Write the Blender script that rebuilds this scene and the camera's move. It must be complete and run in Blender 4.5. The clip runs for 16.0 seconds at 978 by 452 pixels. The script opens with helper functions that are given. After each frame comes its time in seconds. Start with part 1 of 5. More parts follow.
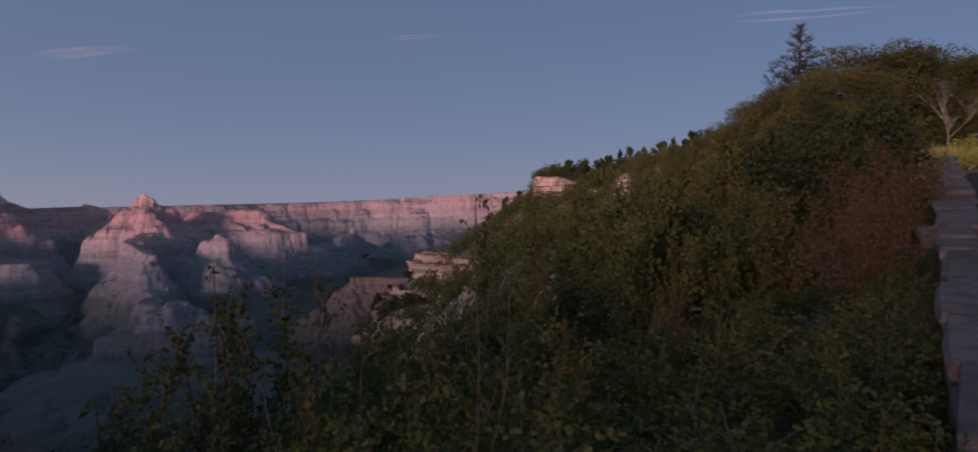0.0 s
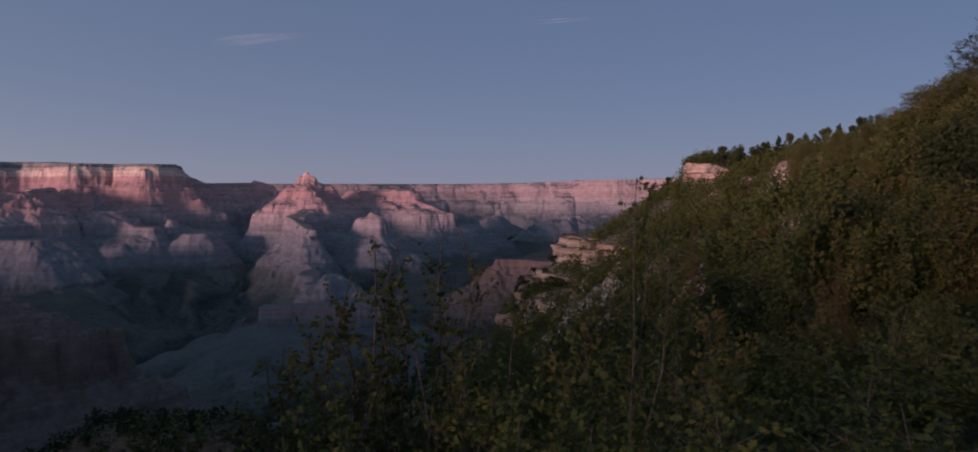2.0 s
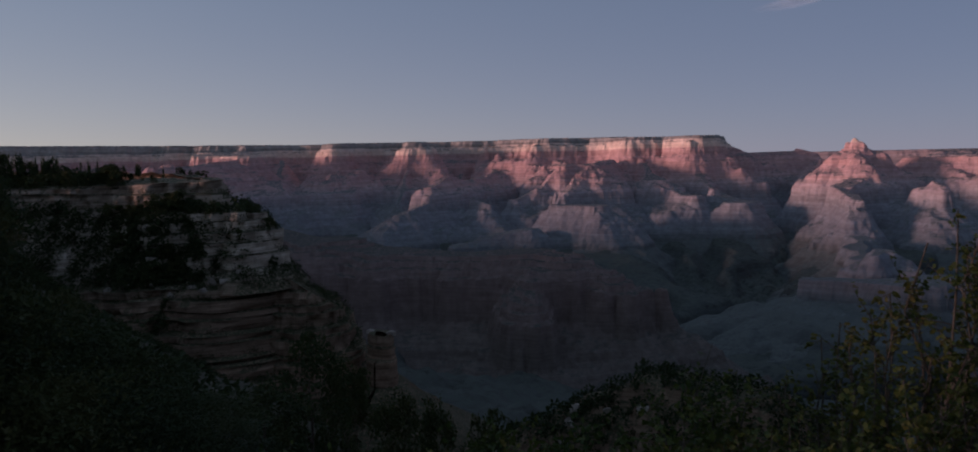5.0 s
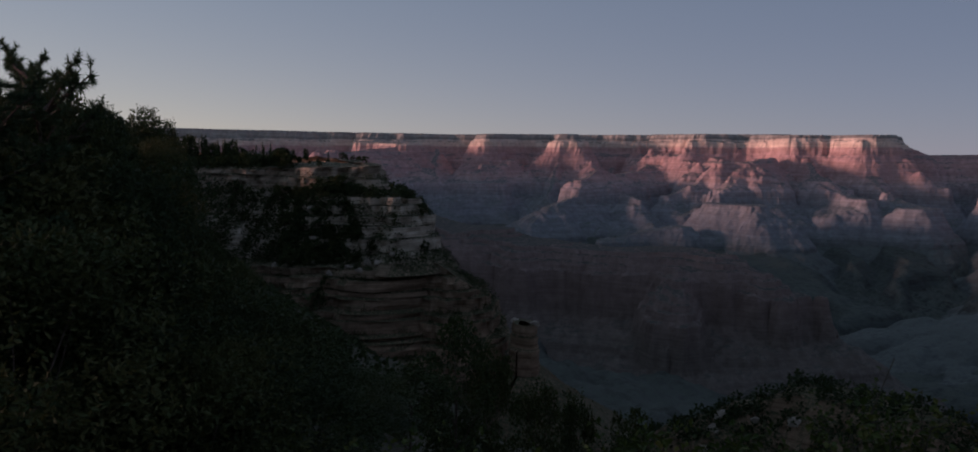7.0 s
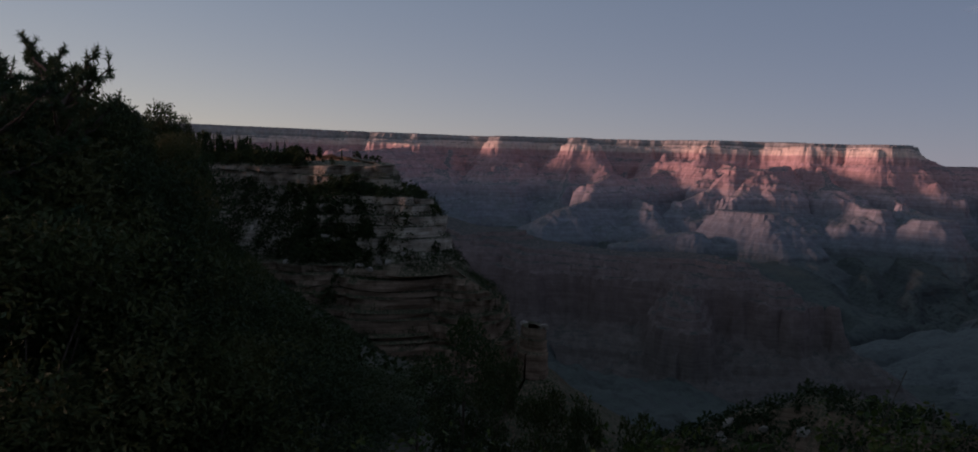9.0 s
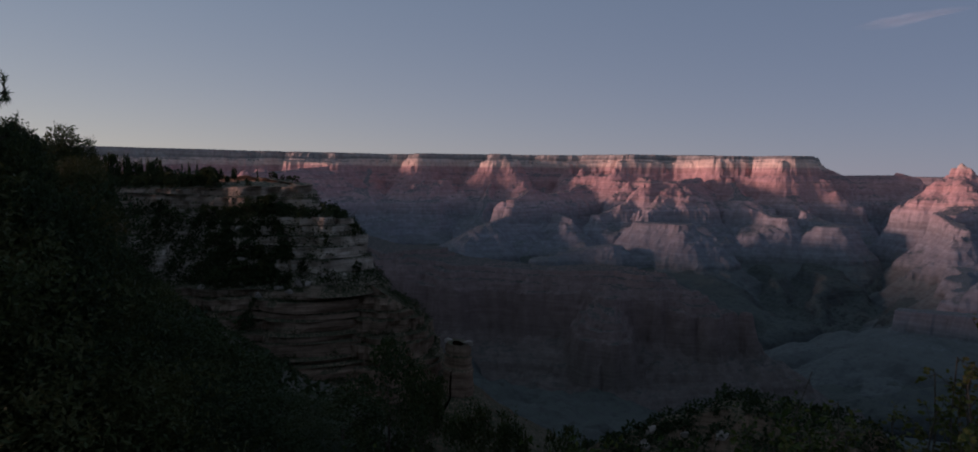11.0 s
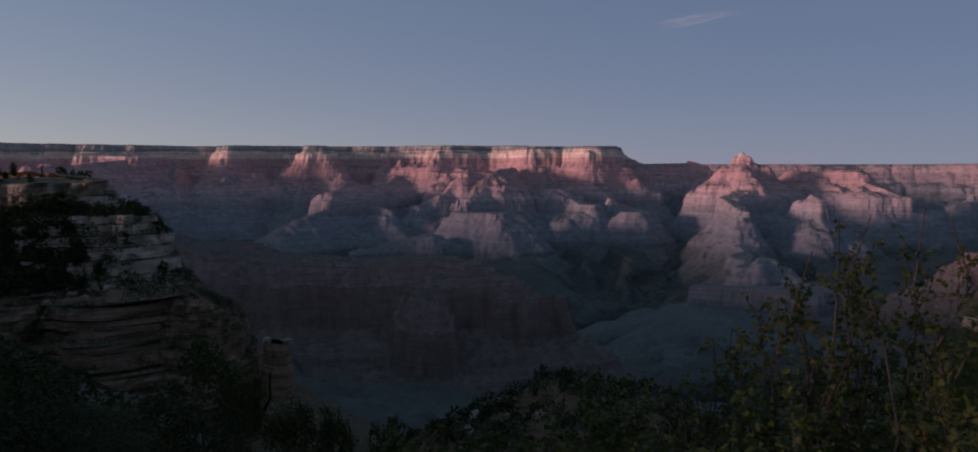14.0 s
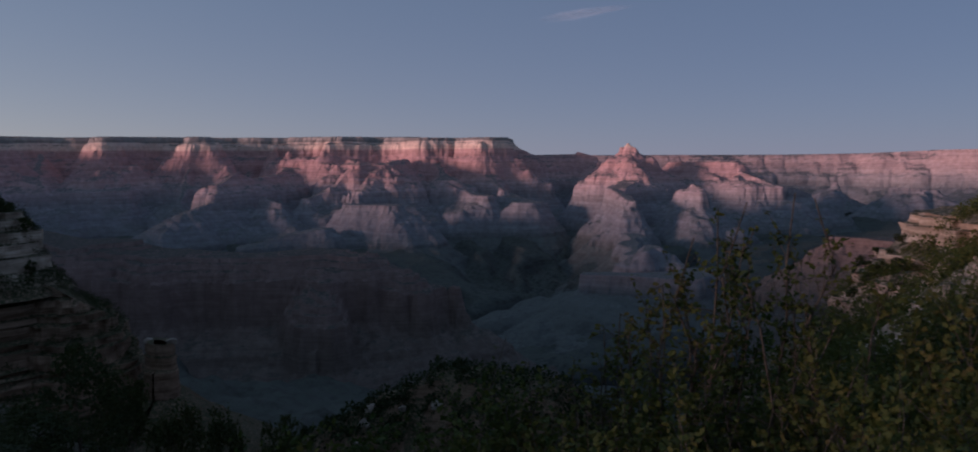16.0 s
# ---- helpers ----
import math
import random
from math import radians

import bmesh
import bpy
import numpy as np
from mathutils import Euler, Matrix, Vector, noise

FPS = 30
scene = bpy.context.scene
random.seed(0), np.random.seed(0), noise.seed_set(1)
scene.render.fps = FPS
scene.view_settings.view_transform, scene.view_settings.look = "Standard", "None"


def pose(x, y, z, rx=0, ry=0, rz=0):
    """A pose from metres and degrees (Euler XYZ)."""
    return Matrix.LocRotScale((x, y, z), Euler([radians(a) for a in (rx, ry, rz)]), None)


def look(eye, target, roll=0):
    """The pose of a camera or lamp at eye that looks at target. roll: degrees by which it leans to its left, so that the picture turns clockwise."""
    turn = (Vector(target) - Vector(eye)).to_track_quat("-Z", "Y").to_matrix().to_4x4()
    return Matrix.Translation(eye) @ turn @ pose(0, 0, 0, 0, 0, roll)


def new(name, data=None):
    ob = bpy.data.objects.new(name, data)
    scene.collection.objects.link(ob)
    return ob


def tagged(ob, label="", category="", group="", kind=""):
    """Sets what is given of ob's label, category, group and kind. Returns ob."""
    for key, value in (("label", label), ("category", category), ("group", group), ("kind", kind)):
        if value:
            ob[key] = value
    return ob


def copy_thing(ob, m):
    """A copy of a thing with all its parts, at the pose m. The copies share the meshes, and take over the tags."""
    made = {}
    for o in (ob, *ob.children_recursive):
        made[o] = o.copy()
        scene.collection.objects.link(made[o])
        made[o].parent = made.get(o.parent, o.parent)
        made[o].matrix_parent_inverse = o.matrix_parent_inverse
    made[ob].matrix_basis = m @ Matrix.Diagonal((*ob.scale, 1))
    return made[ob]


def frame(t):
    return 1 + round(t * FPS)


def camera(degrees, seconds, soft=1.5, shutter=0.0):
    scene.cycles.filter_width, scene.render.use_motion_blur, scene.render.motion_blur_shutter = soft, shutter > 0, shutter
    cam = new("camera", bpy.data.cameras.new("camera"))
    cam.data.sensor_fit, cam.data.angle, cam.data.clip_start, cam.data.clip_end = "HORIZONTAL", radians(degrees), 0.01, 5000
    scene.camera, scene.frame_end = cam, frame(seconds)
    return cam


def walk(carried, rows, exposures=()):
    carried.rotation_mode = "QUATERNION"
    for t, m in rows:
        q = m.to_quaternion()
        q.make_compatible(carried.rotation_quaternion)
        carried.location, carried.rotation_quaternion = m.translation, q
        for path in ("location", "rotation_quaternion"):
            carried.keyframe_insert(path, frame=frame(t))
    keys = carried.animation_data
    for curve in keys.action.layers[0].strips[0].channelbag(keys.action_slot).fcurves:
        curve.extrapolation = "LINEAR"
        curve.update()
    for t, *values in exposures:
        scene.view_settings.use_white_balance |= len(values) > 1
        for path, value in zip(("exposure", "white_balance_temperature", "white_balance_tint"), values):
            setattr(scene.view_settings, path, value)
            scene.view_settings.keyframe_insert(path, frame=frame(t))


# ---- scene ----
cam = camera(64.0, 16.0, soft=1.7, shutter=0.4)
PATH = [
    (0.0, pose(0.000, 0, 1.600, 87.93, 1.45, -1.42)), (0.5, pose(-0.022, 0, 1.595, 87.84, 0.66, 2.67)), (1.0, pose(-0.050, 0, 1.588, 87.40, 0.23, 5.69)),
    (1.5, pose(-0.067, 0, 1.583, 87.06, 0.12, 7.11)), (2.0, pose(-0.075, 0, 1.581, 86.91, 0.08, 9.23)), (2.5, pose(-0.084, 0, 1.579, 86.46, 0.17, 13.92)),
    (3.0, pose(-0.120, 0, 1.570, 85.95, 0.23, 20.79)), (3.5, pose(-0.183, 0, 1.554, 85.47, 0.20, 28.32)), (4.0, pose(-0.215, 0, 1.546, 85.18, 0.69, 35.08)),
    (4.5, pose(-0.222, 0, 1.544, 84.99, 1.20, 42.88)), (5.0, pose(-0.226, 0, 1.544, 85.15, 1.35, 47.29)), (5.2, pose(-0.235, 0, 1.54, 85.15, 1.25, 48.20)),
    (7.5, pose(-0.420, 0, 1.495, 84.38, -1.01, 59.91)), (8.0, pose(-0.420, 0, 1.495, 84.18, -1.40, 60.36)), (10.5, pose(-0.380, 0, 1.505, 86.34, -1.18, 55.08)),
    (11.0, pose(-0.370, 0, 1.508, 86.15, -0.50, 53.39)), (11.5, pose(-0.330, 0, 1.518, 85.85, 0.35, 52.20)), (12.0, pose(-0.315, 0, 1.521, 85.80, 0.78, 51.04)),
    (12.5, pose(-0.310, 0, 1.523, 85.76, 0.91, 49.36)), (13.0, pose(-0.300, 0, 1.525, 85.81, 0.67, 46.79)), (13.5, pose(-0.285, 0, 1.529, 85.69, 0.35, 43.47)),
    (14.0, pose(-0.270, 0, 1.533, 85.55, 0.14, 40.18)), (14.5, pose(-0.270, 0, 1.533, 85.35, 0.10, 38.10)), (15.0, pose(-0.270, 0, 1.533, 85.09, 0.34, 37.06)),
    (15.5, pose(-0.270, 0, 1.533, 84.94, 0.42, 35.67)), (16.0, pose(-0.270, 0, 1.533, 84.89, 0.32, 32.35)),
]
walk(cam, PATH, exposures=[(0.0, 0.0, 5400, 23), (3.0, 0.0, 5450, 23), (5.0, 0.05, 5700, 22), (8.0, 0.1, 5950, 20), (12.0, 0.05, 5680, 20), (16.0, 0.0, 5400, 19)])

# ---- sky and light: just after sunset, afterglow from behind on the left ----
SUN_AZ, SUN_EL = 122.0, 5.0
GLOW_AZ = 145.0
EAST_LOW, WEST_LOW = (1.95, 1.97, 2.32), (6.4, 5.2, 3.2)
EAST_HIGH, WEST_HIGH = (0.92, 1.22, 1.56), (1.6, 2.2, 2.5)
world = bpy.data.worlds.new("dusk_sky")
scene.world = world
world.use_nodes = True
wn, wl = world.node_tree.nodes, world.node_tree.links
sky = wn.new("ShaderNodeTexSky")
sky.sky_type = "NISHITA"
sky.sun_disc = False
sky.sun_elevation, sky.sun_rotation = radians(SUN_EL), radians(-SUN_AZ)
sky.altitude, sky.air_density, sky.dust_density, sky.ozone_density = 2100, 1.0, 0.8, 2.4
wn["Background"].inputs["Strength"].default_value = 0.12
# thin dusk haze over the clear sky: warm low on the sunset side, dusky violet low on the other, slate blue overhead
def sky_math(op, a, b=None, clamp=False):
    n = wn.new("ShaderNodeMath")
    n.operation, n.use_clamp = op, clamp
    for sock, v in zip(n.inputs, (a, b)):
        if hasattr(v, "is_output"):
            wl.new(v, sock)
        elif v is not None:
            sock.default_value = v
    return n.outputs[0]


def sky_mix(fac, c1, c2):
    n = wn.new("ShaderNodeMix")
    n.data_type = "RGBA"
    for sock, v in ((n.inputs[0], fac), (n.inputs[6], c1), (n.inputs[7], c2)):
        if hasattr(v, "is_output"):
            wl.new(v, sock)
        else:
            sock.default_value = (*v, 1) if isinstance(v, tuple) else v
    return n.outputs[2]


aim = wn.new("ShaderNodeTexCoord")
split = wn.new("ShaderNodeSeparateXYZ")
wl.new(aim.outputs["Generated"], split.inputs[0])
glow = radians(GLOW_AZ)
toward = sky_math("ADD", sky_math("MULTIPLY", split.outputs["X"], -math.sin(glow)), sky_math("MULTIPLY", split.outputs["Y"], math.cos(glow)))
toward = sky_math("MULTIPLY_ADD", toward, 0.5)
toward.node.inputs[2].default_value = 0.5
toward = sky_math("POWER", toward, 2.2, True)
height = sky_math("ABSOLUTE", split.outputs["Z"])
low_haze = sky_math("POWER", 2.718, sky_math("MULTIPLY", height, -7.0))
low_sky = sky_mix(toward, EAST_LOW, WEST_LOW)
high_sky = sky_mix(toward, EAST_HIGH, WEST_HIGH)
wl.new(sky_mix(0.85, sky.outputs["Color"], sky_mix(low_haze, high_sky, low_sky)), wn["Background"].inputs["Color"])

lamp = bpy.data.lights.new("low_sun", "SUN")
lamp.energy, lamp.angle, lamp.color = 3.6, radians(11), (1.0, 0.58, 0.45)
sun = new("low_sun", lamp)
a, e = radians(SUN_AZ + 27), radians(5.0)
sun.matrix_world = look((0, 0, 0), (math.sin(a) * math.cos(e), -math.cos(a) * math.cos(e), -math.sin(e)))


# ---- materials ----
def material(name, rough=0.9, spec=0.2):
    m = bpy.data.materials.new(name)
    m.use_nodes = True
    b = m.node_tree.nodes["Principled BSDF"]
    b.inputs["Roughness"].default_value = rough
    b.inputs["Specular IOR Level"].default_value = spec
    return m, m.node_tree.nodes, m.node_tree.links, b


def mixer(nodes, links, fac, c1, c2, blend="MIX"):
    n = nodes.new("ShaderNodeMix")
    n.data_type, n.blend_type = "RGBA", blend
    for sock, v in (("Factor", fac), ("A", c1), ("B", c2)):
        s = n.inputs[0] if sock == "Factor" else n.inputs[6 if sock == "A" else 7]
        if hasattr(v, "is_output"):
            links.new(v, s)
        else:
            s.default_value = v if sock == "Factor" else (*v, 1)
    return n.outputs[2]


def noise_tex(nodes, links, scale, vector=None, detail=5, rough=0.6, lo=0.35, hi=0.65):
    n = nodes.new("ShaderNodeTexNoise")
    n.inputs["Scale"].default_value, n.inputs["Detail"].default_value, n.inputs["Roughness"].default_value = scale, detail, rough
    if vector is not None:
        links.new(vector, n.inputs["Vector"])
    r = nodes.new("ShaderNodeMapRange")
    r.inputs["From Min"].default_value, r.inputs["From Max"].default_value = lo, hi
    links.new(n.outputs["Fac"], r.inputs["Value"])
    return r.outputs["Result"]


def ramp(nodes, links, fac, stops, constant=False):
    n = nodes.new("ShaderNodeValToRGB")
    n.color_ramp.interpolation = "CONSTANT" if constant else "LINEAR"
    el = n.color_ramp.elements
    while len(el) < len(stops):
        el.new(0.5)
    for k, (p, c) in zip(el, stops):
        k.position, k.color = p, (*c, 1)
    links.new(fac, n.inputs["Fac"])
    return n.outputs["Color"]


def bump(nodes, links, b, height, strength, dist):
    n = nodes.new("ShaderNodeBump")
    n.inputs["Strength"].default_value, n.inputs["Distance"].default_value = strength, dist
    links.new(height, n.inputs["Height"])
    links.new(n.outputs["Normal"], b.inputs["Normal"])


def strata_rock(name, stops, z_lo, z_hi, grain, layer, scrub, scrub_lo, scrub_hi, warp, bedding=(0.52, 0.49, 0.47)):
    """Layered rock: colours by height above datum, fine beds, scrub where the ground lies flat."""
    m, n, l, b = material(name, 0.95, 0.1)
    geo = n.new("ShaderNodeNewGeometry")
    sep = n.new("ShaderNodeSeparateXYZ")
    l.new(geo.outputs["Position"], sep.inputs[0])
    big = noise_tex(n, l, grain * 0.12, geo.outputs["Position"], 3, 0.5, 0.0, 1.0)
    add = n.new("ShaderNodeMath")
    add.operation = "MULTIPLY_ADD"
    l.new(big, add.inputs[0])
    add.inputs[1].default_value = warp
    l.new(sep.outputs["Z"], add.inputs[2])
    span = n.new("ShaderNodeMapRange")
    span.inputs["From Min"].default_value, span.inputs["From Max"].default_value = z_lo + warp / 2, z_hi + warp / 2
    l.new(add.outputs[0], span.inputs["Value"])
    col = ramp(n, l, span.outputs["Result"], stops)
    # thin beds: noise stretched flat
    mp = n.new("ShaderNodeMapping")
    mp.inputs["Scale"].default_value = (0.04, 0.04, 1.0)
    l.new(geo.outputs["Position"], mp.inputs["Vector"])
    beds = noise_tex(n, l, layer, mp.outputs["Vector"], 5, 0.7, 0.38, 0.62)
    col = mixer(n, l, mixer(n, l, 1.0, (0, 0, 0), beds), col, mixer(n, l, 1.0, col, bedding, "MULTIPLY"))
    # grain and stains
    st = noise_tex(n, l, grain, geo.outputs["Position"], 6, 0.65, 0.3, 0.7)
    col = mixer(n, l, st, mixer(n, l, 1.0, col, (0.75, 0.72, 0.7), "MULTIPLY"), mixer(n, l, 1.0, col, (1.15, 1.12, 1.1), "MULTIPLY"))
    # scrub on flat ground
    nz = n.new("ShaderNodeSeparateXYZ")
    l.new(geo.outputs["Normal"], nz.inputs[0])
    flat = n.new("ShaderNodeMapRange")
    flat.inputs["From Min"].default_value, flat.inputs["From Max"].default_value = scrub_lo, scrub_hi
    l.new(nz.outputs["Z"], flat.inputs["Value"])
    sp = noise_tex(n, l, grain * 2.5, geo.outputs["Position"], 4, 0.7, 0.35, 0.55)
    mul = n.new("ShaderNodeMath")
    mul.operation = "MULTIPLY"
    l.new(flat.outputs["Result"], mul.inputs[0])
    l.new(sp, mul.inputs[1])
    col = mixer(n, l, mul.outputs[0], col, scrub)
    l.new(col, b.inputs["Base Color"])
    bump(n, l, b, st, 0.6, 1.5 / grain * 0.1)
    return m


# strata colours, with blue-lilac haze tinted into the lower beds
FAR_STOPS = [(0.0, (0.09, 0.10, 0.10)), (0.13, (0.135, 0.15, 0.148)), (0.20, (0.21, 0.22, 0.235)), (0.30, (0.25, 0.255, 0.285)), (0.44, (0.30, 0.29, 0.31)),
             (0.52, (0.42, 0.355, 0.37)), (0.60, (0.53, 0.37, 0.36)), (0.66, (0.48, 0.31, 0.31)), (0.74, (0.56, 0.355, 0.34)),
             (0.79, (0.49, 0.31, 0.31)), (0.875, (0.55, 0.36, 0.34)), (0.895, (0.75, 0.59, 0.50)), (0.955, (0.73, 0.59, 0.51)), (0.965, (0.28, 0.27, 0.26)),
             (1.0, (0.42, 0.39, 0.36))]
ROCK_FAR = strata_rock("hazed_canyon_strata", FAR_STOPS, -340.0, 80.0, 0.05, 0.11, (0.125, 0.132, 0.122), 0.66, 0.92, 16.0, (0.77, 0.74, 0.74))
# far strata mixed 45 percent to grey: distance haze put into the rock colour
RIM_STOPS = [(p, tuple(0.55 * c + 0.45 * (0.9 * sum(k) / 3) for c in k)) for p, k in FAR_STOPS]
ROCK_RIM = strata_rock("hazed_rim_strata", RIM_STOPS, -340.0, 80.0, 0.05, 0.11, (0.125, 0.132, 0.122), 0.66, 0.92, 16.0, (0.80, 0.78, 0.78))
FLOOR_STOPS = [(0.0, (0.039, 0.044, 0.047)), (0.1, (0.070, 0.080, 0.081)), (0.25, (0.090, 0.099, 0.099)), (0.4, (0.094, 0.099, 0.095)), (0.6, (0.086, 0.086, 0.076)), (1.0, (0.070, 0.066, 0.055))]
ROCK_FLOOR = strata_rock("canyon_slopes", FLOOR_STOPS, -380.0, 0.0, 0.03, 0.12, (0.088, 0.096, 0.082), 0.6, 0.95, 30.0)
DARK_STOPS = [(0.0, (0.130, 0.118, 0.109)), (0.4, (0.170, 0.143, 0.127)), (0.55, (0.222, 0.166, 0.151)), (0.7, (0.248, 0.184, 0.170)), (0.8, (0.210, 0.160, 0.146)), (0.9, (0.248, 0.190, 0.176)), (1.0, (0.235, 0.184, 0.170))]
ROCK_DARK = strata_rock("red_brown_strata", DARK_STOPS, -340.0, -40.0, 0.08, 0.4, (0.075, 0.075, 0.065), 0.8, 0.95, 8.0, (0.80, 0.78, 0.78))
BUFF = [(0.0, (0.235, 0.159, 0.115)), (0.2, (0.317, 0.219, 0.153)), (0.3, (0.276, 0.199, 0.141)), (0.42, (0.358, 0.259, 0.185)), (0.48, (0.330, 0.253, 0.185)), (0.53, (0.516, 0.444, 0.360)), (0.745, (0.552, 0.474, 0.384)),
        (0.77, (0.408, 0.336, 0.264)), (0.88, (0.444, 0.366, 0.294)), (0.945, (0.600, 0.456, 0.372)), (1.0, (0.528, 0.420, 0.348))]
ROCK_NEAR = strata_rock("rim_limestone", BUFF, -75.0, 8.0, 0.5, 1.1, (0.055, 0.06, 0.033), 0.42, 0.7, 5.0)


def leaf_material(name, stops, rough=0.65, trans=0.25):
    m, n, l, b = material(name, rough, 0.22)
    geo = n.new("ShaderNodeNewGeometry")
    info = n.new("ShaderNodeObjectInfo")
    add = n.new("ShaderNodeMath")
    add.operation = "ADD"
    own = n.new("ShaderNodeMath")
    own.operation = "MULTIPLY"
    own.inputs[1].default_value = 0.4
    l.new(geo.outputs["Random Per Island"], own.inputs[0])
    l.new(own.outputs[0], add.inputs[0])
    patch = noise_tex(n, l, 0.9, geo.outputs["Position"], 2, 0.5, 0.3, 0.7)
    mu = n.new("ShaderNodeMath")
    mu.operation = "MULTIPLY_ADD"
    l.new(patch, mu.inputs[0])
    mu.inputs[1].default_value = 0.55
    ms = n.new("ShaderNodeMath")
    ms.operation = "MULTIPLY_ADD"
    l.new(info.outputs["Random"], ms.inputs[0])
    ms.inputs[1].default_value, ms.inputs[2].default_value = 0.75, -0.46
    l.new(ms.outputs[0], mu.inputs[2])
    l.new(mu.outputs[0], add.inputs[1])
    col = ramp(n, l, add.outputs[0], stops)
    l.new(col, b.inputs["Base Color"])
    tr = n.new("ShaderNodeBsdfTranslucent")
    l.new(col, tr.inputs["Color"])
    mx = n.new("ShaderNodeMixShader")
    mx.inputs[0].default_value = trans
    l.new(b.outputs[0], mx.inputs[1])
    l.new(tr.outputs[0], mx.inputs[2])
    l.new(mx.outputs[0], n["Material Output"].inputs["Surface"])
    return m


OAK = leaf_material("oak_leaf", [(0.0, (0.041, 0.061, 0.013)), (0.3, (0.065, 0.083, 0.018)), (0.5, (0.090, 0.102, 0.022)), (0.68, (0.109, 0.108, 0.026)), (0.82, (0.113, 0.096, 0.028)), (1.0, (0.126, 0.090, 0.029))])
RUST = leaf_material("rust_leaf", [(0.0, (0.062, 0.043, 0.018)), (0.5, (0.131, 0.072, 0.021)), (1.0, (0.206, 0.106, 0.024))])
PINYON = leaf_material("pinyon_leaf", [(0.0, (0.061, 0.068, 0.020)), (0.5, (0.101, 0.101, 0.026)), (1.0, (0.149, 0.127, 0.035))])
JUNIPER = leaf_material("juniper_leaf", [(0.0, (0.025, 0.038, 0.013)), (0.5, (0.047, 0.059, 0.018)), (1.0, (0.074, 0.073, 0.023))])
NEEDLE = leaf_material("pine_needle", [(0.0, (0.029, 0.049, 0.022)), (0.6, (0.044, 0.068, 0.027)), (1.0, (0.065, 0.083, 0.033))], trans=0.12)
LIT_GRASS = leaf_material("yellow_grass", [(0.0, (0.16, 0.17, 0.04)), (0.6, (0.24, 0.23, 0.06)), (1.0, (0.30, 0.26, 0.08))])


def bark_material(name, c1, c2):
    m, n, l, b = material(name, 0.9, 0.15)
    geo = n.new("ShaderNodeNewGeometry")
    f = noise_tex(n, l, 18, geo.outputs["Position"], 5, 0.7)
    l.new(mixer(n, l, f, c1, c2), b.inputs["Base Color"])
    bump(n, l, b, f, 0.5, 0.01)
    return m


BARK = bark_material("oak_bark", (0.06, 0.048, 0.036), (0.15, 0.13, 0.10))
TWIG = bark_material("brown_twig", (0.08, 0.058, 0.045), (0.14, 0.105, 0.085))
GREY_BARK = bark_material("weathered_wood", (0.13, 0.11, 0.09), (0.24, 0.21, 0.18))
PINE_BARK = bark_material("pine_bark", (0.06, 0.045, 0.035), (0.14, 0.10, 0.08))


def stone_material(name, base, dark, spread):
    m, n, l, b = material(name, 0.9, 0.25)
    geo = n.new("ShaderNodeNewGeometry")
    info = n.new("ShaderNodeObjectInfo")
    f = noise_tex(n, l, 5, geo.outputs["Position"], 7, 0.65)
    g = noise_tex(n, l, 45, geo.outputs["Position"], 5, 0.7)
    c = mixer(n, l, f, dark, base)
    c = mixer(n, l, mixer(n, l, 1.0, (0, 0, 0), g), c, mixer(n, l, 1.0, c, (1.25, 1.2, 1.18), "MULTIPLY"))
    c = mixer(n, l, info.outputs["Random"], c, mixer(n, l, 1.0, c, spread, "MULTIPLY"))
    l.new(c, b.inputs["Base Color"])
    bump(n, l, b, g, 0.7, 0.012)
    return m


WALLSTONE = stone_material("limestone_block", (0.21, 0.182, 0.166), (0.11, 0.095, 0.086), (0.68, 0.67, 0.67))
BOULDER = stone_material("pale_boulder", (0.40, 0.35, 0.30), (0.25, 0.21, 0.175), (0.8, 0.78, 0.76))
MORTAR = stone_material("mortar", (0.22, 0.20, 0.18), (0.13, 0.115, 0.10), (0.9, 0.9, 0.9))
ASPHALT = stone_material("asphalt_path", (0.055, 0.053, 0.05), (0.035, 0.034, 0.033), (0.9, 0.9, 0.9))
SOIL = stone_material("slope_soil", (0.085, 0.075, 0.05), (0.035, 0.035, 0.022), (0.9, 0.9, 0.9))


from mathutils.bvhtree import BVHTree


# ---- shared shape helpers ----
def lattice(ix, iy, seed):
    h = (ix * 374761393 + iy * 668265263 + seed * 974634777) & 0x7FFFFFFF
    h = ((h ^ (h >> 13)) * 1274126177) & 0x7FFFFFFF
    return ((h ^ (h >> 16)) & 0xFFFF) / 32767.5 - 1.0


def vnoise(x, y, seed=0):
    """Smooth value noise, -1 to 1, on arrays."""
    ix, iy = np.floor(x).astype(np.int64), np.floor(y).astype(np.int64)
    fx, fy = x - ix, y - iy
    ux, uy = fx * fx * fx * (fx * (fx * 6 - 15) + 10), fy * fy * fy * (fy * (fy * 6 - 15) + 10)
    a, b = lattice(ix, iy, seed), lattice(ix + 1, iy, seed)
    c, d = lattice(ix, iy + 1, seed), lattice(ix + 1, iy + 1, seed)
    return (a * (1 - ux) + b * ux) * (1 - uy) + (c * (1 - ux) + d * ux) * uy


def fbm(x, y, octaves=4, seed=0, gain=0.5):
    s, amp = 0.0, 1.0
    for k in range(octaves):
        s = s + amp * vnoise(x, y, seed + 17 * k)
        x, y, amp = x * 2.03 + 5.2, y * 2.03 - 3.7, amp * gain
    return s


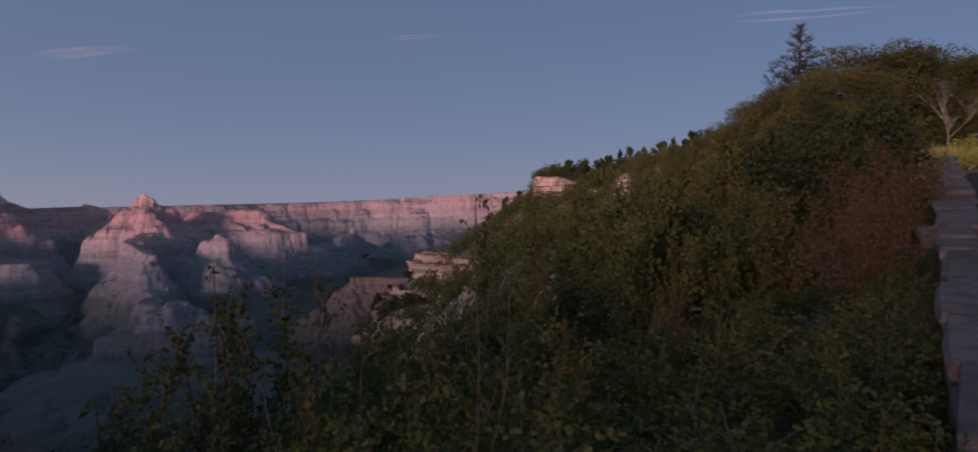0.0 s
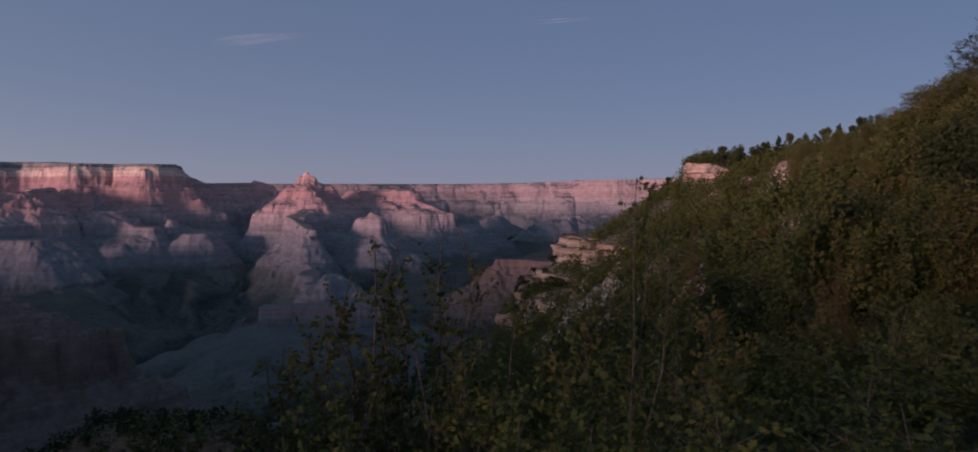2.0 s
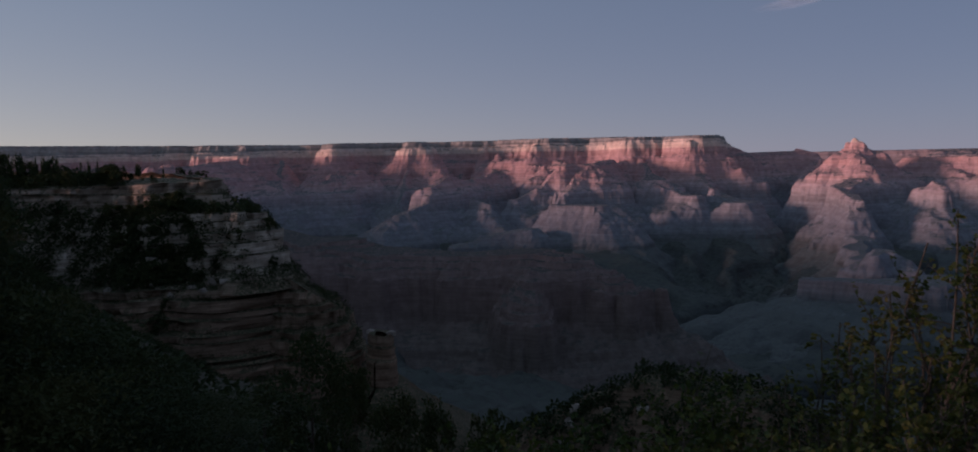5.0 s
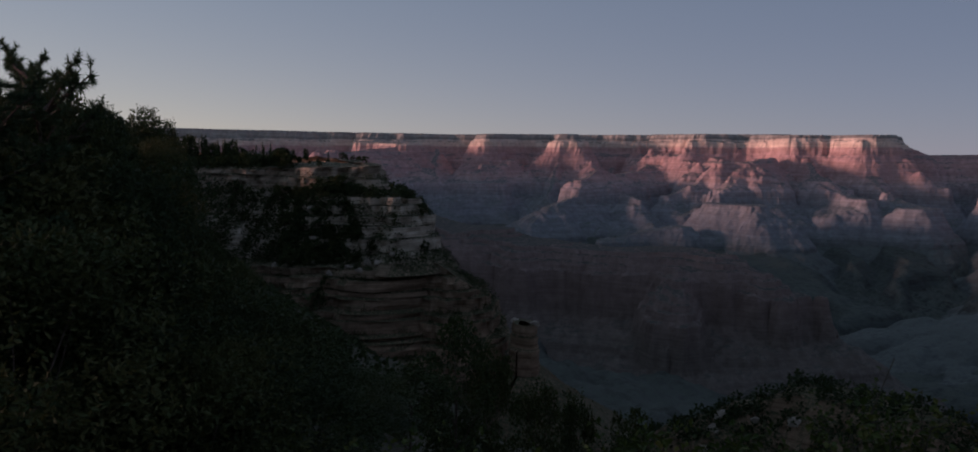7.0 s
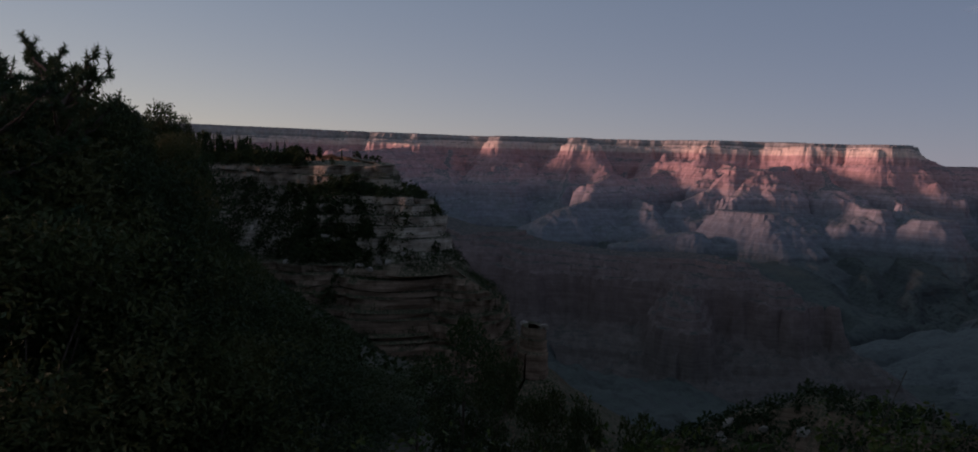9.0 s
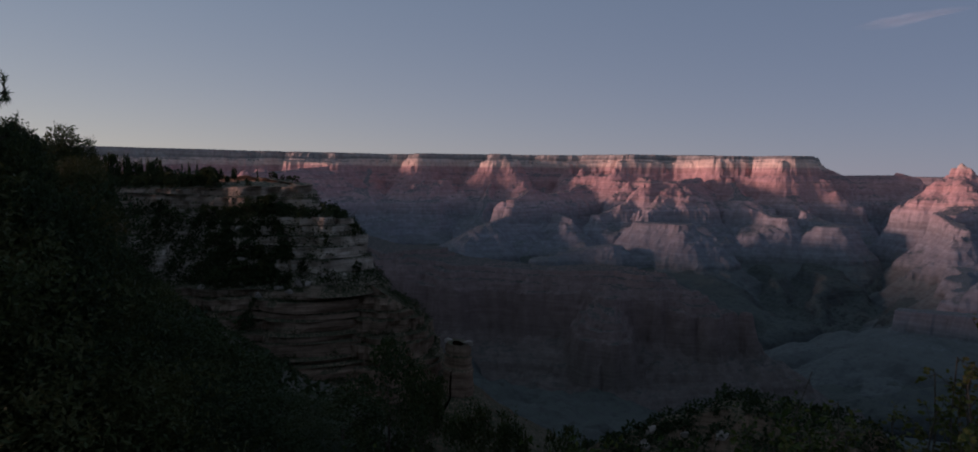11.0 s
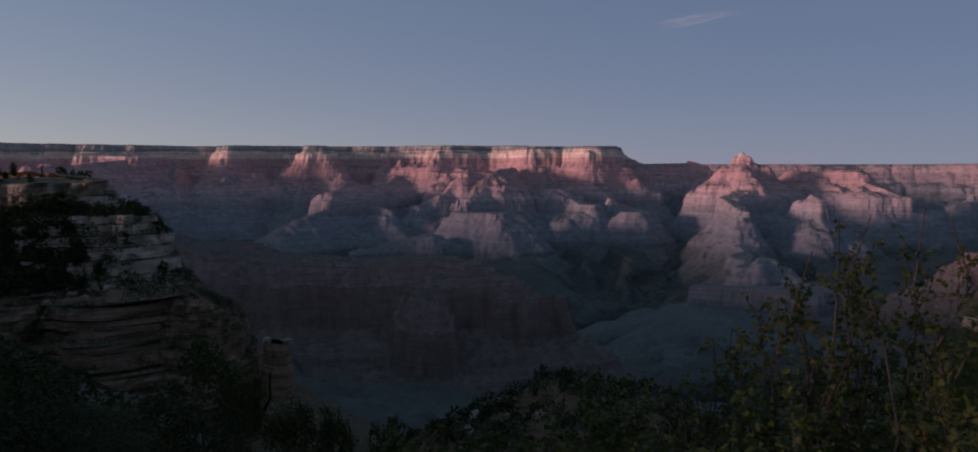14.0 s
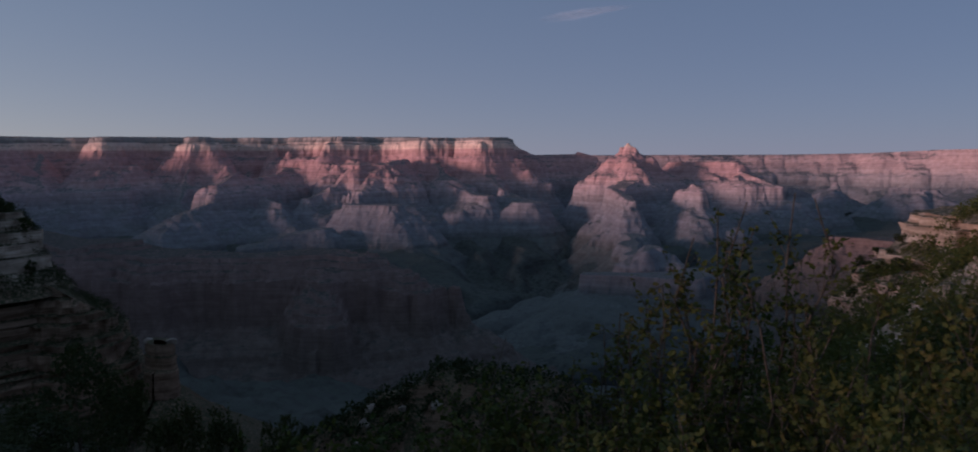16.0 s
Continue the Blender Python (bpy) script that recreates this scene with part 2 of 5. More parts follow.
def grid_mesh(name, verts, nu, nv, keep=None, smooth=False, flip=True):
    """A mesh from an nu x nv sheet of points; keep masks its faces."""
    i = np.arange(nu * nv).reshape(nu, nv)
    q = np.stack([i[:-1, :-1], i[1:, :-1], i[1:, 1:], i[:-1, 1:]], -1).reshape(-1, 4)
    if flip:
        q = q[:, ::-1]
    if keep is not None:
        q = q[keep.reshape(-1)]
        used = np.unique(q)
        back = np.zeros(nu * nv, np.int64)
        back[used] = np.arange(len(used))
        verts, q = verts.reshape(-1, 3)[used], back[q]
    return poly_mesh(name, verts, q, smooth)


def poly_mesh(name, verts, faces, smooth=False):
    """A mesh from an array of points and an array of faces that all have the same number of corners."""
    faces = np.asarray(faces, np.int32)
    verts = np.asarray(verts).reshape(-1, 3)
    me = bpy.data.meshes.new(name)
    me.vertices.add(len(verts))
    me.vertices.foreach_set("co", np.asarray(verts, np.float32).ravel())
    me.loops.add(faces.size)
    me.loops.foreach_set("vertex_index", faces.ravel())
    me.polygons.add(len(faces))
    me.polygons.foreach_set("loop_start", np.arange(len(faces), dtype=np.int32) * faces.shape[1])
    me.polygons.foreach_set("loop_total", np.full(len(faces), faces.shape[1], np.int32))
    me.polygons.foreach_set("use_smooth", np.full(len(faces), smooth))
    me.update(calc_edges=True)
    me.validate()
    return me


def polar(az, r):
    a = np.radians(az)
    return -r * np.sin(a), r * np.cos(a)


def spine_height(x, y, spines, fall):
    """The height of the land round ridge lines: spines of (bearing, reach, top, half-width), fall(top, d, d0) the height at d from the flat top, d0 from its middle line."""
    z = np.full(x.shape, -9999.0)
    for line in spines:
        pts = [(*polar(p[0], p[1]), p[2], p[3]) for p in line]
        if len(pts) == 1:
            pts = pts * 2
        for (ax, ay, az_, aw), (bx, by, bz, bw) in zip(pts[:-1], pts[1:]):
            dx, dy = bx - ax, by - ay
            t = np.clip(((x - ax) * dx + (y - ay) * dy) / (dx * dx + dy * dy + 1e-9), 0, 1)
            d0 = np.hypot(x - ax - t * dx, y - ay - t * dy)
            z = np.maximum(z, fall(az_ + t * (bz - az_), d0 - (aw + t * (bw - aw)), d0))
    return z


def layers(table):
    """table of (top, bottom, run per metre of drop): returns fall(top, d) for spine_height."""
    zs, us = [table[0][0]], [0.0]
    for hi, lo, run in table:
        zs.append(lo)
        us.append(us[-1] + (hi - lo) * run)
    zs, us = np.array(zs), np.array(us)

    def fall(top, d):
        u0 = np.interp(-top, -zs, us)
        down = np.interp(u0 + np.maximum(d, 0), us, zs)
        return np.minimum(down + np.maximum(top - zs[0], 0) * (d <= 0), top)
    return fall


def steps(table):
    """table of (drop, run): a fall that counts down from the top, wherever it lies."""
    us, zs = np.concatenate([[0], np.cumsum([b for a, b in table])]), np.concatenate([[0], np.cumsum([a for a, b in table])])
    return lambda top, d: top - np.interp(np.maximum(d, 0), us, zs)


SPUR_FALL = steps([(5, 1), (2, 12), (6, 1.5), (3, 12), (7, 2), (4, 10), (50, 11), (30, 46), (6, 2), (60, 105), (60, 150), (200, 300)])
FAR_FALL = layers([(120, 62, 0.3), (62, 50, 2.0), (50, 28, 0.25), (28, 24, 2.0), (24, 6, 0.25), (6, -14, 1.5), (-14, -20, 0.4), (-20, -30, 1.5), (-30, -40, 0.35), (-40, -60, 1.2), (-60, -66, 0.4), (-66, -84, 1.2), (-84, -92, 0.4),
                   (-92, -118, 1.4), (-118, -164, 0.3), (-164, -262, 1.3), (-262, -276, 0.35), (-276, -350, 1.8), (-350, -520, 1.2)])
# the temple's spurs are steeper than the walls of the plateau
TEMPLE_FALL = layers([(120, 48, 0.3), (48, 30, 0.9), (30, 6, 0.45), (6, -30, 1.2), (-30, -40, 0.3), (-40, -84, 1.1), (-84, -92, 0.3), (-92, -118, 1.0), (-118, -164, 0.2), (-164, -262, 0.85), (-262, -276, 0.3), (-276, -350, 1.5), (-350, -520, 1.2)])
# stone wall line: passes the viewpoint and runs up along the rim
WALL_U, WALL_N = (0.513, 0.858), (-0.858, 0.513)


WEST_N = (math.cos(radians(86)), math.sin(radians(86)))


def path_height(l):
    return np.interp(l, (-60, 3, 12, 30, 60, 120), (0.0, 0.0, 0.42, 1.95, 3.9, 5.5))


RIM_SPINE = [[(-31, 24, 1.6, 1.0), (-29, 60, 4.0, 3), (-18.5, 112, 5.3, 4), (-11, 176, 5.2, 4), (-8, 200, 2.0, 2)], [(-8, 206, -11.0, 3), (-1, 224, -15, 2)],
             [(1, 214, -29, 2), (6.5, 198, -42, 2)]]
SLOPE_FALL = layers([(12, -20, 1.35), (-20, -60, 1.2), (-60, -130, 1.6), (-130, -400, 2.0)])


# drainages of the canyon floor: (bearing, reach, bed)
DRAINS = [[(22, 3600, -330), (24.5, 2850, -350), (27, 2300, -372), (30.5, 1850, -392), (33, 1560, -408), (38, 1420, -415), (46, 1350, -418)],
          [(37, 2900, -310), (35.5, 2400, -345), (32, 1950, -388)], [(46, 2250, -322), (40, 2050, -345), (34, 1650, -402)], [(62, 2900, -305), (57, 2300, -345), (50, 1750, -375), (42, 1400, -416)],
          [(14, 2700, -320), (17.5, 2250, -345), (25, 2150, -376)], [(6, 2500, -340), (11, 1900, -365), (15, 1250, -378), (28, 1150, -392), (36, 1380, -412)],
          [(-4, 3600, -330), (6, 2900, -345), (10, 2300, -358)], [(16, 700, -320), (26, 900, -365), (31, 1180, -395)], [(44, 620, -310), (38, 900, -365), (36, 1300, -408)], [(58, 640, -300), (50, 760, -330), (40, 860, -360)],
          [(70, 2600, -300), (78, 1900, -310)], [(33.6, 2700, -330), (32.4, 2300, -358), (31.6, 2000, -384)], [(28.6, 2350, -352), (30, 2080, -378)], [(30, 3500, -310), (29.5, 3000, -330), (26.5, 2500, -362)]]


def ground_height(x, y):
    r = np.hypot(x, y)
    az = np.degrees(np.arctan2(-x, y))
    l, s = x * WALL_U[0] + y * WALL_U[1], x * WALL_N[0] + y * WALL_N[1]
    wx, wy = x + 120 * fbm(x / 500, y / 500, 2, 71), y + 120 * fbm(x / 500 + 9, y / 500, 2, 72)
    # slope below the wall, falling into the canyon
    west = x * WEST_N[0] + y * WEST_N[1] + 5.0
    s = np.where(s > 0, np.minimum(s, np.maximum(west, 0.1)), s)
    # unseen 9 m rise behind the viewpoint, added to block the low sun
    shelf = path_height(l) + np.clip((-west - 8) * 0.18, 0, 9) - 0.15 * (s > 0.05)
    drop = np.interp(s, (0.0, 0.6, 14, 40, 120, 300, 600, 900), (0.0, 0.3, 8.0, 30, 92, 190, 285, 380))
    near = shelf - drop + np.where(s > 1.0, 1.0, 0.0) * (np.clip(s * 0.06, 0, 7) * fbm(x / 22, y / 22, 3, 3) + np.clip((s - 60) * 0.12, 0, 60) * (0.45 - np.abs(fbm(wx / 300, wy / 300, 3, 81, 0.35))))
    # canyon bottom: side drainages cut long slopes and fall into the inner gorge
    floor = np.full(x.shape, -9999.0)
    if r.max() > 450:
        g, floor = np.full(x.shape, 1e9), np.full(x.shape, 1e9)
        wx, wy = x + 55 * fbm(x / 260, y / 260, 3, 21), y + 55 * fbm(x / 260 + 7, y / 260, 3, 22)
        for line in DRAINS:
            pts = [(*polar(p[0], p[1]), p[2]) for p in line]
            for (ax, ay, az_), (bx, by, bz) in zip(pts[:-1], pts[1:]):
                dx, dy = bx - ax, by - ay
                t = np.clip(((wx - ax) * dx + (wy - ay) * dy) / (dx * dx + dy * dy), 0, 1)
                d = np.hypot(wx - ax - t * dx, wy - ay - t * dy)
                floor = np.minimum(floor, az_ + t * (bz - az_) + np.interp(d, (0, 22, 60, 85, 210, 480, 900, 1600), (0, 8, 50, 55, 74, 104, 128, 140)))
                g = np.minimum(g, d)
        gully = 0.45 - np.abs(fbm(wx / 210, wy / 210, 2, 83, 0.45))
        fine = 0.45 - np.abs(fbm(x / 62, y / 62, 3, 84, 0.5))
        floor = floor + np.clip((g - 40) / 160, 0, 1) * (40 * gully + 14 * fine) + 2.0 * fbm(x / 18, y / 18, 2, 85) - np.interp(r, (450, 650), (400, 0))
    z = np.maximum(near, np.minimum(floor, 0))
    return np.where(s > 0, z, shelf)


def make(name, mesh, mat, label="", category="", group="", kind="", parent=None):
    mesh.materials.append(mat)
    ob = new(name, mesh)
    if parent is not None:
        ob.parent = parent
    return tagged(ob, label, category, group, kind)


# ---- ground: one sheet out to the horizon ----
az_all = np.concatenate([np.arange(-180, -40, 4.0), np.arange(-40, 100, 0.42), np.arange(100, 180.1, 4.0)])
r_all = np.concatenate([np.linspace(0.05, 30, 50), np.geomspace(30.8, 600, 80), np.linspace(608, 3000, 210), np.linspace(3040, 4930, 30)])
A, Rr = np.meshgrid(az_all, r_all, indexing="ij")
gx, gy = polar(A, Rr)
gz = ground_height(gx, gy)
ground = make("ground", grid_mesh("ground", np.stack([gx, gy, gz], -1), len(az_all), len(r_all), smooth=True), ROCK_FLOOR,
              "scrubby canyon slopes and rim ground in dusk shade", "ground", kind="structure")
ground.data.materials.append(SOIL)
centre = (Rr[:-1, :-1] < 240).reshape(-1)
ground.data.polygons.foreach_set("material_index", centre.astype(np.int32))


CLIFFS = []


def surface(spines, fall, warps, seed):
    """The height function of a rock form; its outline is worn by noise."""
    def height(x, y):
        wx, wy, shift, soft = x, y, 0.0, 1.2 * warps[0][1]
        for k, (size, amp) in enumerate(warps):
            n = fbm(x / size, y / size, 3, seed + 31 * k)
            shift = shift + (2.0 * amp * (0.33 - np.abs(n)) if k % 2 == 0 else amp * n)
            wx = wx + 0.2 * amp * fbm(x / size + 40, y / size, 2, seed + 7 + k)
            wy = wy + 0.2 * amp * fbm(x / size, y / size - 40, 2, seed + 9 + k)
        z = spine_height(wx, wy, spines, lambda top, d, d0: fall(top, d + shift * np.clip(d0 / soft, 0, 1)))
        size, amp = warps[-1]
        return z + amp * 0.25 * fbm(x / size * 1.7, y / size * 1.7, 3, seed + 5)
    return height


def landform(name, label, category, spines, az0, az1, da, r0, r1, dr, fall, mat, warps, sink=4.0, kind="", seed=1, cuts=(-22, -168)):
    """A rock form as a sheet over its plan, cut off where it dips into the ground."""
    az, r = np.arange(az0, az1 + da, da), np.arange(r0, r1 + dr, dr)
    A, Rr = np.meshgrid(az, r, indexing="ij")
    x, y = polar(A, Rr)
    height = surface(spines, fall, warps, seed)
    z = height(x, y)
    low = ground_height(x, y) - sink
    up = z > low
    keep = up[:-1, :-1] | up[1:, :-1] | up[1:, 1:] | up[:-1, 1:]
    z = np.maximum(z, low - 2)
    z[0], z[-1], z[:, 0], z[:, -1] = low[0] - 20, low[-1] - 20, low[:, 0] - 20, low[:, -1] - 20
    V = np.stack([x, y, z], -1)
    if kind:
        ob = make(name, grid_mesh(name, V, len(az), len(r), keep), mat, label, category, kind=kind)
        if r0 < 400:
            CLIFFS.append(cast_tree(ob.data, 700))
        return ob
    # a thing of its own: cap, cliffs and skirts are its parts
    root = tagged(new(name), label, category)
    mid = (z[:-1, :-1] + z[1:, 1:]) / 2
    edges = [1e6, *cuts, -1e6]
    for part_name, hi, lo in zip(("cap_rock", "cliff_band", "talus_slope"), edges[:-1], edges[1:]):
        own = keep & (mid <= hi) & (mid > lo)
        if own.sum() > 40:
            make(part_name, grid_mesh(part_name, V, len(az), len(r), own), mat, parent=root)
    return root


def cast_tree(me, reach):
    """A tree for casting rays on the part of a mesh that lies within reach of the viewpoint."""
    co = np.empty(len(me.vertices) * 3)
    me.vertices.foreach_get("co", co)
    co = co.reshape(-1, 3)
    near = np.hypot(co[:, 0], co[:, 1]) < reach
    return BVHTree.FromPolygons(co.tolist(), [p for p in (tuple(q.vertices) for q in me.polygons) if near[p[0]]])


def stand(x, y):
    """The height of the land at one place."""
    hits = [tree.ray_cast((float(x), float(y), 300.0), (0, 0, -1))[0] for tree in CLIFFS]
    return max(place.z for place in hits if place)


CLIFFS.append(cast_tree(ground.data, 700))
BIG = [(340, 75), (125, 30), (46, 7), (16, 1.4)]
MID = [(240, 27), (90, 14), (34, 4), (12, 0.8)]

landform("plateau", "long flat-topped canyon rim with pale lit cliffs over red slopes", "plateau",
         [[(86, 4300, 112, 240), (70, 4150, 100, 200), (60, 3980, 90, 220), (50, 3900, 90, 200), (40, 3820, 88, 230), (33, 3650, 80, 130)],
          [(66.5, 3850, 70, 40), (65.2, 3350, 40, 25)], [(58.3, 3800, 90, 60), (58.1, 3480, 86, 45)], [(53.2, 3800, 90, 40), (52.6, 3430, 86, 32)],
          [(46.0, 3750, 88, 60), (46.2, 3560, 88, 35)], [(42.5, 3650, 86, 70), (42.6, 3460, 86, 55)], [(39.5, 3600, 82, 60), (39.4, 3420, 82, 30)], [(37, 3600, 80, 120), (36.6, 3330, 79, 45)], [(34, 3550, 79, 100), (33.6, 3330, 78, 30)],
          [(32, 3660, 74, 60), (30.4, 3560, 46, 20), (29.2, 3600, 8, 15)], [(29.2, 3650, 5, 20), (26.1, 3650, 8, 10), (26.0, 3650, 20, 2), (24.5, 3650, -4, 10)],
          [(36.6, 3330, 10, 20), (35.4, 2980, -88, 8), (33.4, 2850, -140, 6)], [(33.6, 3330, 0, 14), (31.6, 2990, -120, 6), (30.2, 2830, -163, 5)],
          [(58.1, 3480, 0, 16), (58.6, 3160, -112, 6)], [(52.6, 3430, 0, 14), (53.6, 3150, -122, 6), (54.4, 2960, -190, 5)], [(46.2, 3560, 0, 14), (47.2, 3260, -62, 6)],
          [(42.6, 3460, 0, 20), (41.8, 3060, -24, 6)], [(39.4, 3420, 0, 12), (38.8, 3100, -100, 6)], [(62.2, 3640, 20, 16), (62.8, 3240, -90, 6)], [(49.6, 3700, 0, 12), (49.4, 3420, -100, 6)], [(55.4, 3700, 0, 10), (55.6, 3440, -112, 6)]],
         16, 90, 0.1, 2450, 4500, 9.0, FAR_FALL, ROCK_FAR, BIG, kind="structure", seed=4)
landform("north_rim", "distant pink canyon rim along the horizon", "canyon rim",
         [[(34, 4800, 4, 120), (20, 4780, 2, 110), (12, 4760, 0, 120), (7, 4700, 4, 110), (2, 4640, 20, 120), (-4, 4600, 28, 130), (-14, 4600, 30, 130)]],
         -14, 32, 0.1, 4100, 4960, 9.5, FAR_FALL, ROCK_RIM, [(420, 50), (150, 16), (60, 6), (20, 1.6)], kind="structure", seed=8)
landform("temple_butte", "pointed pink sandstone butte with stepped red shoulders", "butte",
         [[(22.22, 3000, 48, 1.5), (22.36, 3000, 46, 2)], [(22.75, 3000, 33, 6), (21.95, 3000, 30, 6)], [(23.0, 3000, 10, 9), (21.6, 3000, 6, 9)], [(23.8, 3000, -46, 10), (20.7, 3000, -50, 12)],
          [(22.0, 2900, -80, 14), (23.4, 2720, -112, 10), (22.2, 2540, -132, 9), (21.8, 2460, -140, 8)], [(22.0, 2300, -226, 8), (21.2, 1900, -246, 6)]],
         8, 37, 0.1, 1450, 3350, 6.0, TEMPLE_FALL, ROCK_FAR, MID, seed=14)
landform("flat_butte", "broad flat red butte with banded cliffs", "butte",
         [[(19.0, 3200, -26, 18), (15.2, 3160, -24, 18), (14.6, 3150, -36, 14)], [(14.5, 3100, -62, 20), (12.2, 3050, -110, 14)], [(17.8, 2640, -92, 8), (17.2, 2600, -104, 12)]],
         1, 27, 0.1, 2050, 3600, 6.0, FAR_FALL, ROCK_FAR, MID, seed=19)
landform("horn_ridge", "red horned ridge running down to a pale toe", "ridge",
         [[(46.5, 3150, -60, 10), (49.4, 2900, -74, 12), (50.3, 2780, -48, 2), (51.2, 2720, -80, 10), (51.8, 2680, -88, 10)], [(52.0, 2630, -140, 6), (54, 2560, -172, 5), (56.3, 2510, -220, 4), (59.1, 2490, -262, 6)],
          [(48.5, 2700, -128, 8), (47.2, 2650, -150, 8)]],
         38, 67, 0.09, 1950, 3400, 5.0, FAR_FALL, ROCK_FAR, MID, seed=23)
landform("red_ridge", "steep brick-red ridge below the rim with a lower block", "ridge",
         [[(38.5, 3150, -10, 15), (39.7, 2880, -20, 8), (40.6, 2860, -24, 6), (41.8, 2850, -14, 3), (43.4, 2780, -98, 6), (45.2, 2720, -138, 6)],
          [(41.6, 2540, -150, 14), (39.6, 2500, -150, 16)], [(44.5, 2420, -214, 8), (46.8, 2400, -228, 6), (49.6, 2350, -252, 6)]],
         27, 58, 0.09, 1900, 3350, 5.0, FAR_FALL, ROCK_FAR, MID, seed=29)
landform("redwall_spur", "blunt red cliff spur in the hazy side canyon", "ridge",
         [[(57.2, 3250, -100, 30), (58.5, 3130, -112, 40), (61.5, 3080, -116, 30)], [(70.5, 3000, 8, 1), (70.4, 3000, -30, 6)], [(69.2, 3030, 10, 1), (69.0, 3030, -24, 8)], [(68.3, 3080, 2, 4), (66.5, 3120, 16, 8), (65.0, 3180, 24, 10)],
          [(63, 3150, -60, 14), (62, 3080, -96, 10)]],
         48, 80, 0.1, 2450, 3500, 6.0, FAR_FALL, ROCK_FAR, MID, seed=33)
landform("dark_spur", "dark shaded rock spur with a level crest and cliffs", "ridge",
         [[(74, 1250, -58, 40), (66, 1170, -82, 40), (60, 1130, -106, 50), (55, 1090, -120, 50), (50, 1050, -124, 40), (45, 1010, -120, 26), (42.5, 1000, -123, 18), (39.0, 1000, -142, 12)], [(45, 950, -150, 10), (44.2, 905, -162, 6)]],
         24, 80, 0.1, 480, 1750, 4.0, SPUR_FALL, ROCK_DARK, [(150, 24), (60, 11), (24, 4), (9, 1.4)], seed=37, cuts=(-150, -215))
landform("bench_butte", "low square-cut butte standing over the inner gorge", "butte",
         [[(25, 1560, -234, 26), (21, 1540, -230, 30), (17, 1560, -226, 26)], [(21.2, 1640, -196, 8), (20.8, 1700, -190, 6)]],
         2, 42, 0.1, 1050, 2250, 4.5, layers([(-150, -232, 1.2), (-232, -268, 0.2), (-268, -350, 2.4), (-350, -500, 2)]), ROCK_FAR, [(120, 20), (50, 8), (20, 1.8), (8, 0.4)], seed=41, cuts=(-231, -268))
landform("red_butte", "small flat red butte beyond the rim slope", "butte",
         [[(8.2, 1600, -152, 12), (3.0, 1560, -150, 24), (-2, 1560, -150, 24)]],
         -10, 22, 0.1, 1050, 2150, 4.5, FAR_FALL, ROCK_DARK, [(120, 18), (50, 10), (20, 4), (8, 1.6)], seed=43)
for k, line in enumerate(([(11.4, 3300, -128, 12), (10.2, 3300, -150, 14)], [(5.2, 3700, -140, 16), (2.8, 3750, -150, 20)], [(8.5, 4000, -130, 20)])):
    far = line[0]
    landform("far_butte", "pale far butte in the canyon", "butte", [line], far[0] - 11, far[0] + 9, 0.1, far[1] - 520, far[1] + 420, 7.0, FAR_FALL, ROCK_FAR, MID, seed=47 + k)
landform("rim_promontory", "brushy rim slope with two pale limestone cliff bands", "cliff", RIM_SPINE,
         -36, 16, 0.25, 26, 300, 1.5, SLOPE_FALL, ROCK_NEAR, [(40, 4), (16, 3), (7, 1.6), (2.6, 0.6)], kind="structure", seed=51)


landform("lower_knoll", "dark brushy knoll with pale rocks below the rim", "hill",
         [[(50, 207, -86, 1), (47.6, 204, -76, 2), (44.7, 202, -68, 2), (41.5, 200, -64, 3), (39.7, 200, -60, 3), (36.1, 200, -56, 3), (33, 198, -55, 3), (28, 190, -54, 3)]],
         20, 58, 0.3, 130, 300, 1.5, layers([(0, -60, 1.0), (-60, -120, 1.2), (-120, -300, 1.5)]), ROCK_NEAR, [(30, 4), (12, 2.4), (5, 1.2), (2, 0.4)], kind="structure", seed=57)


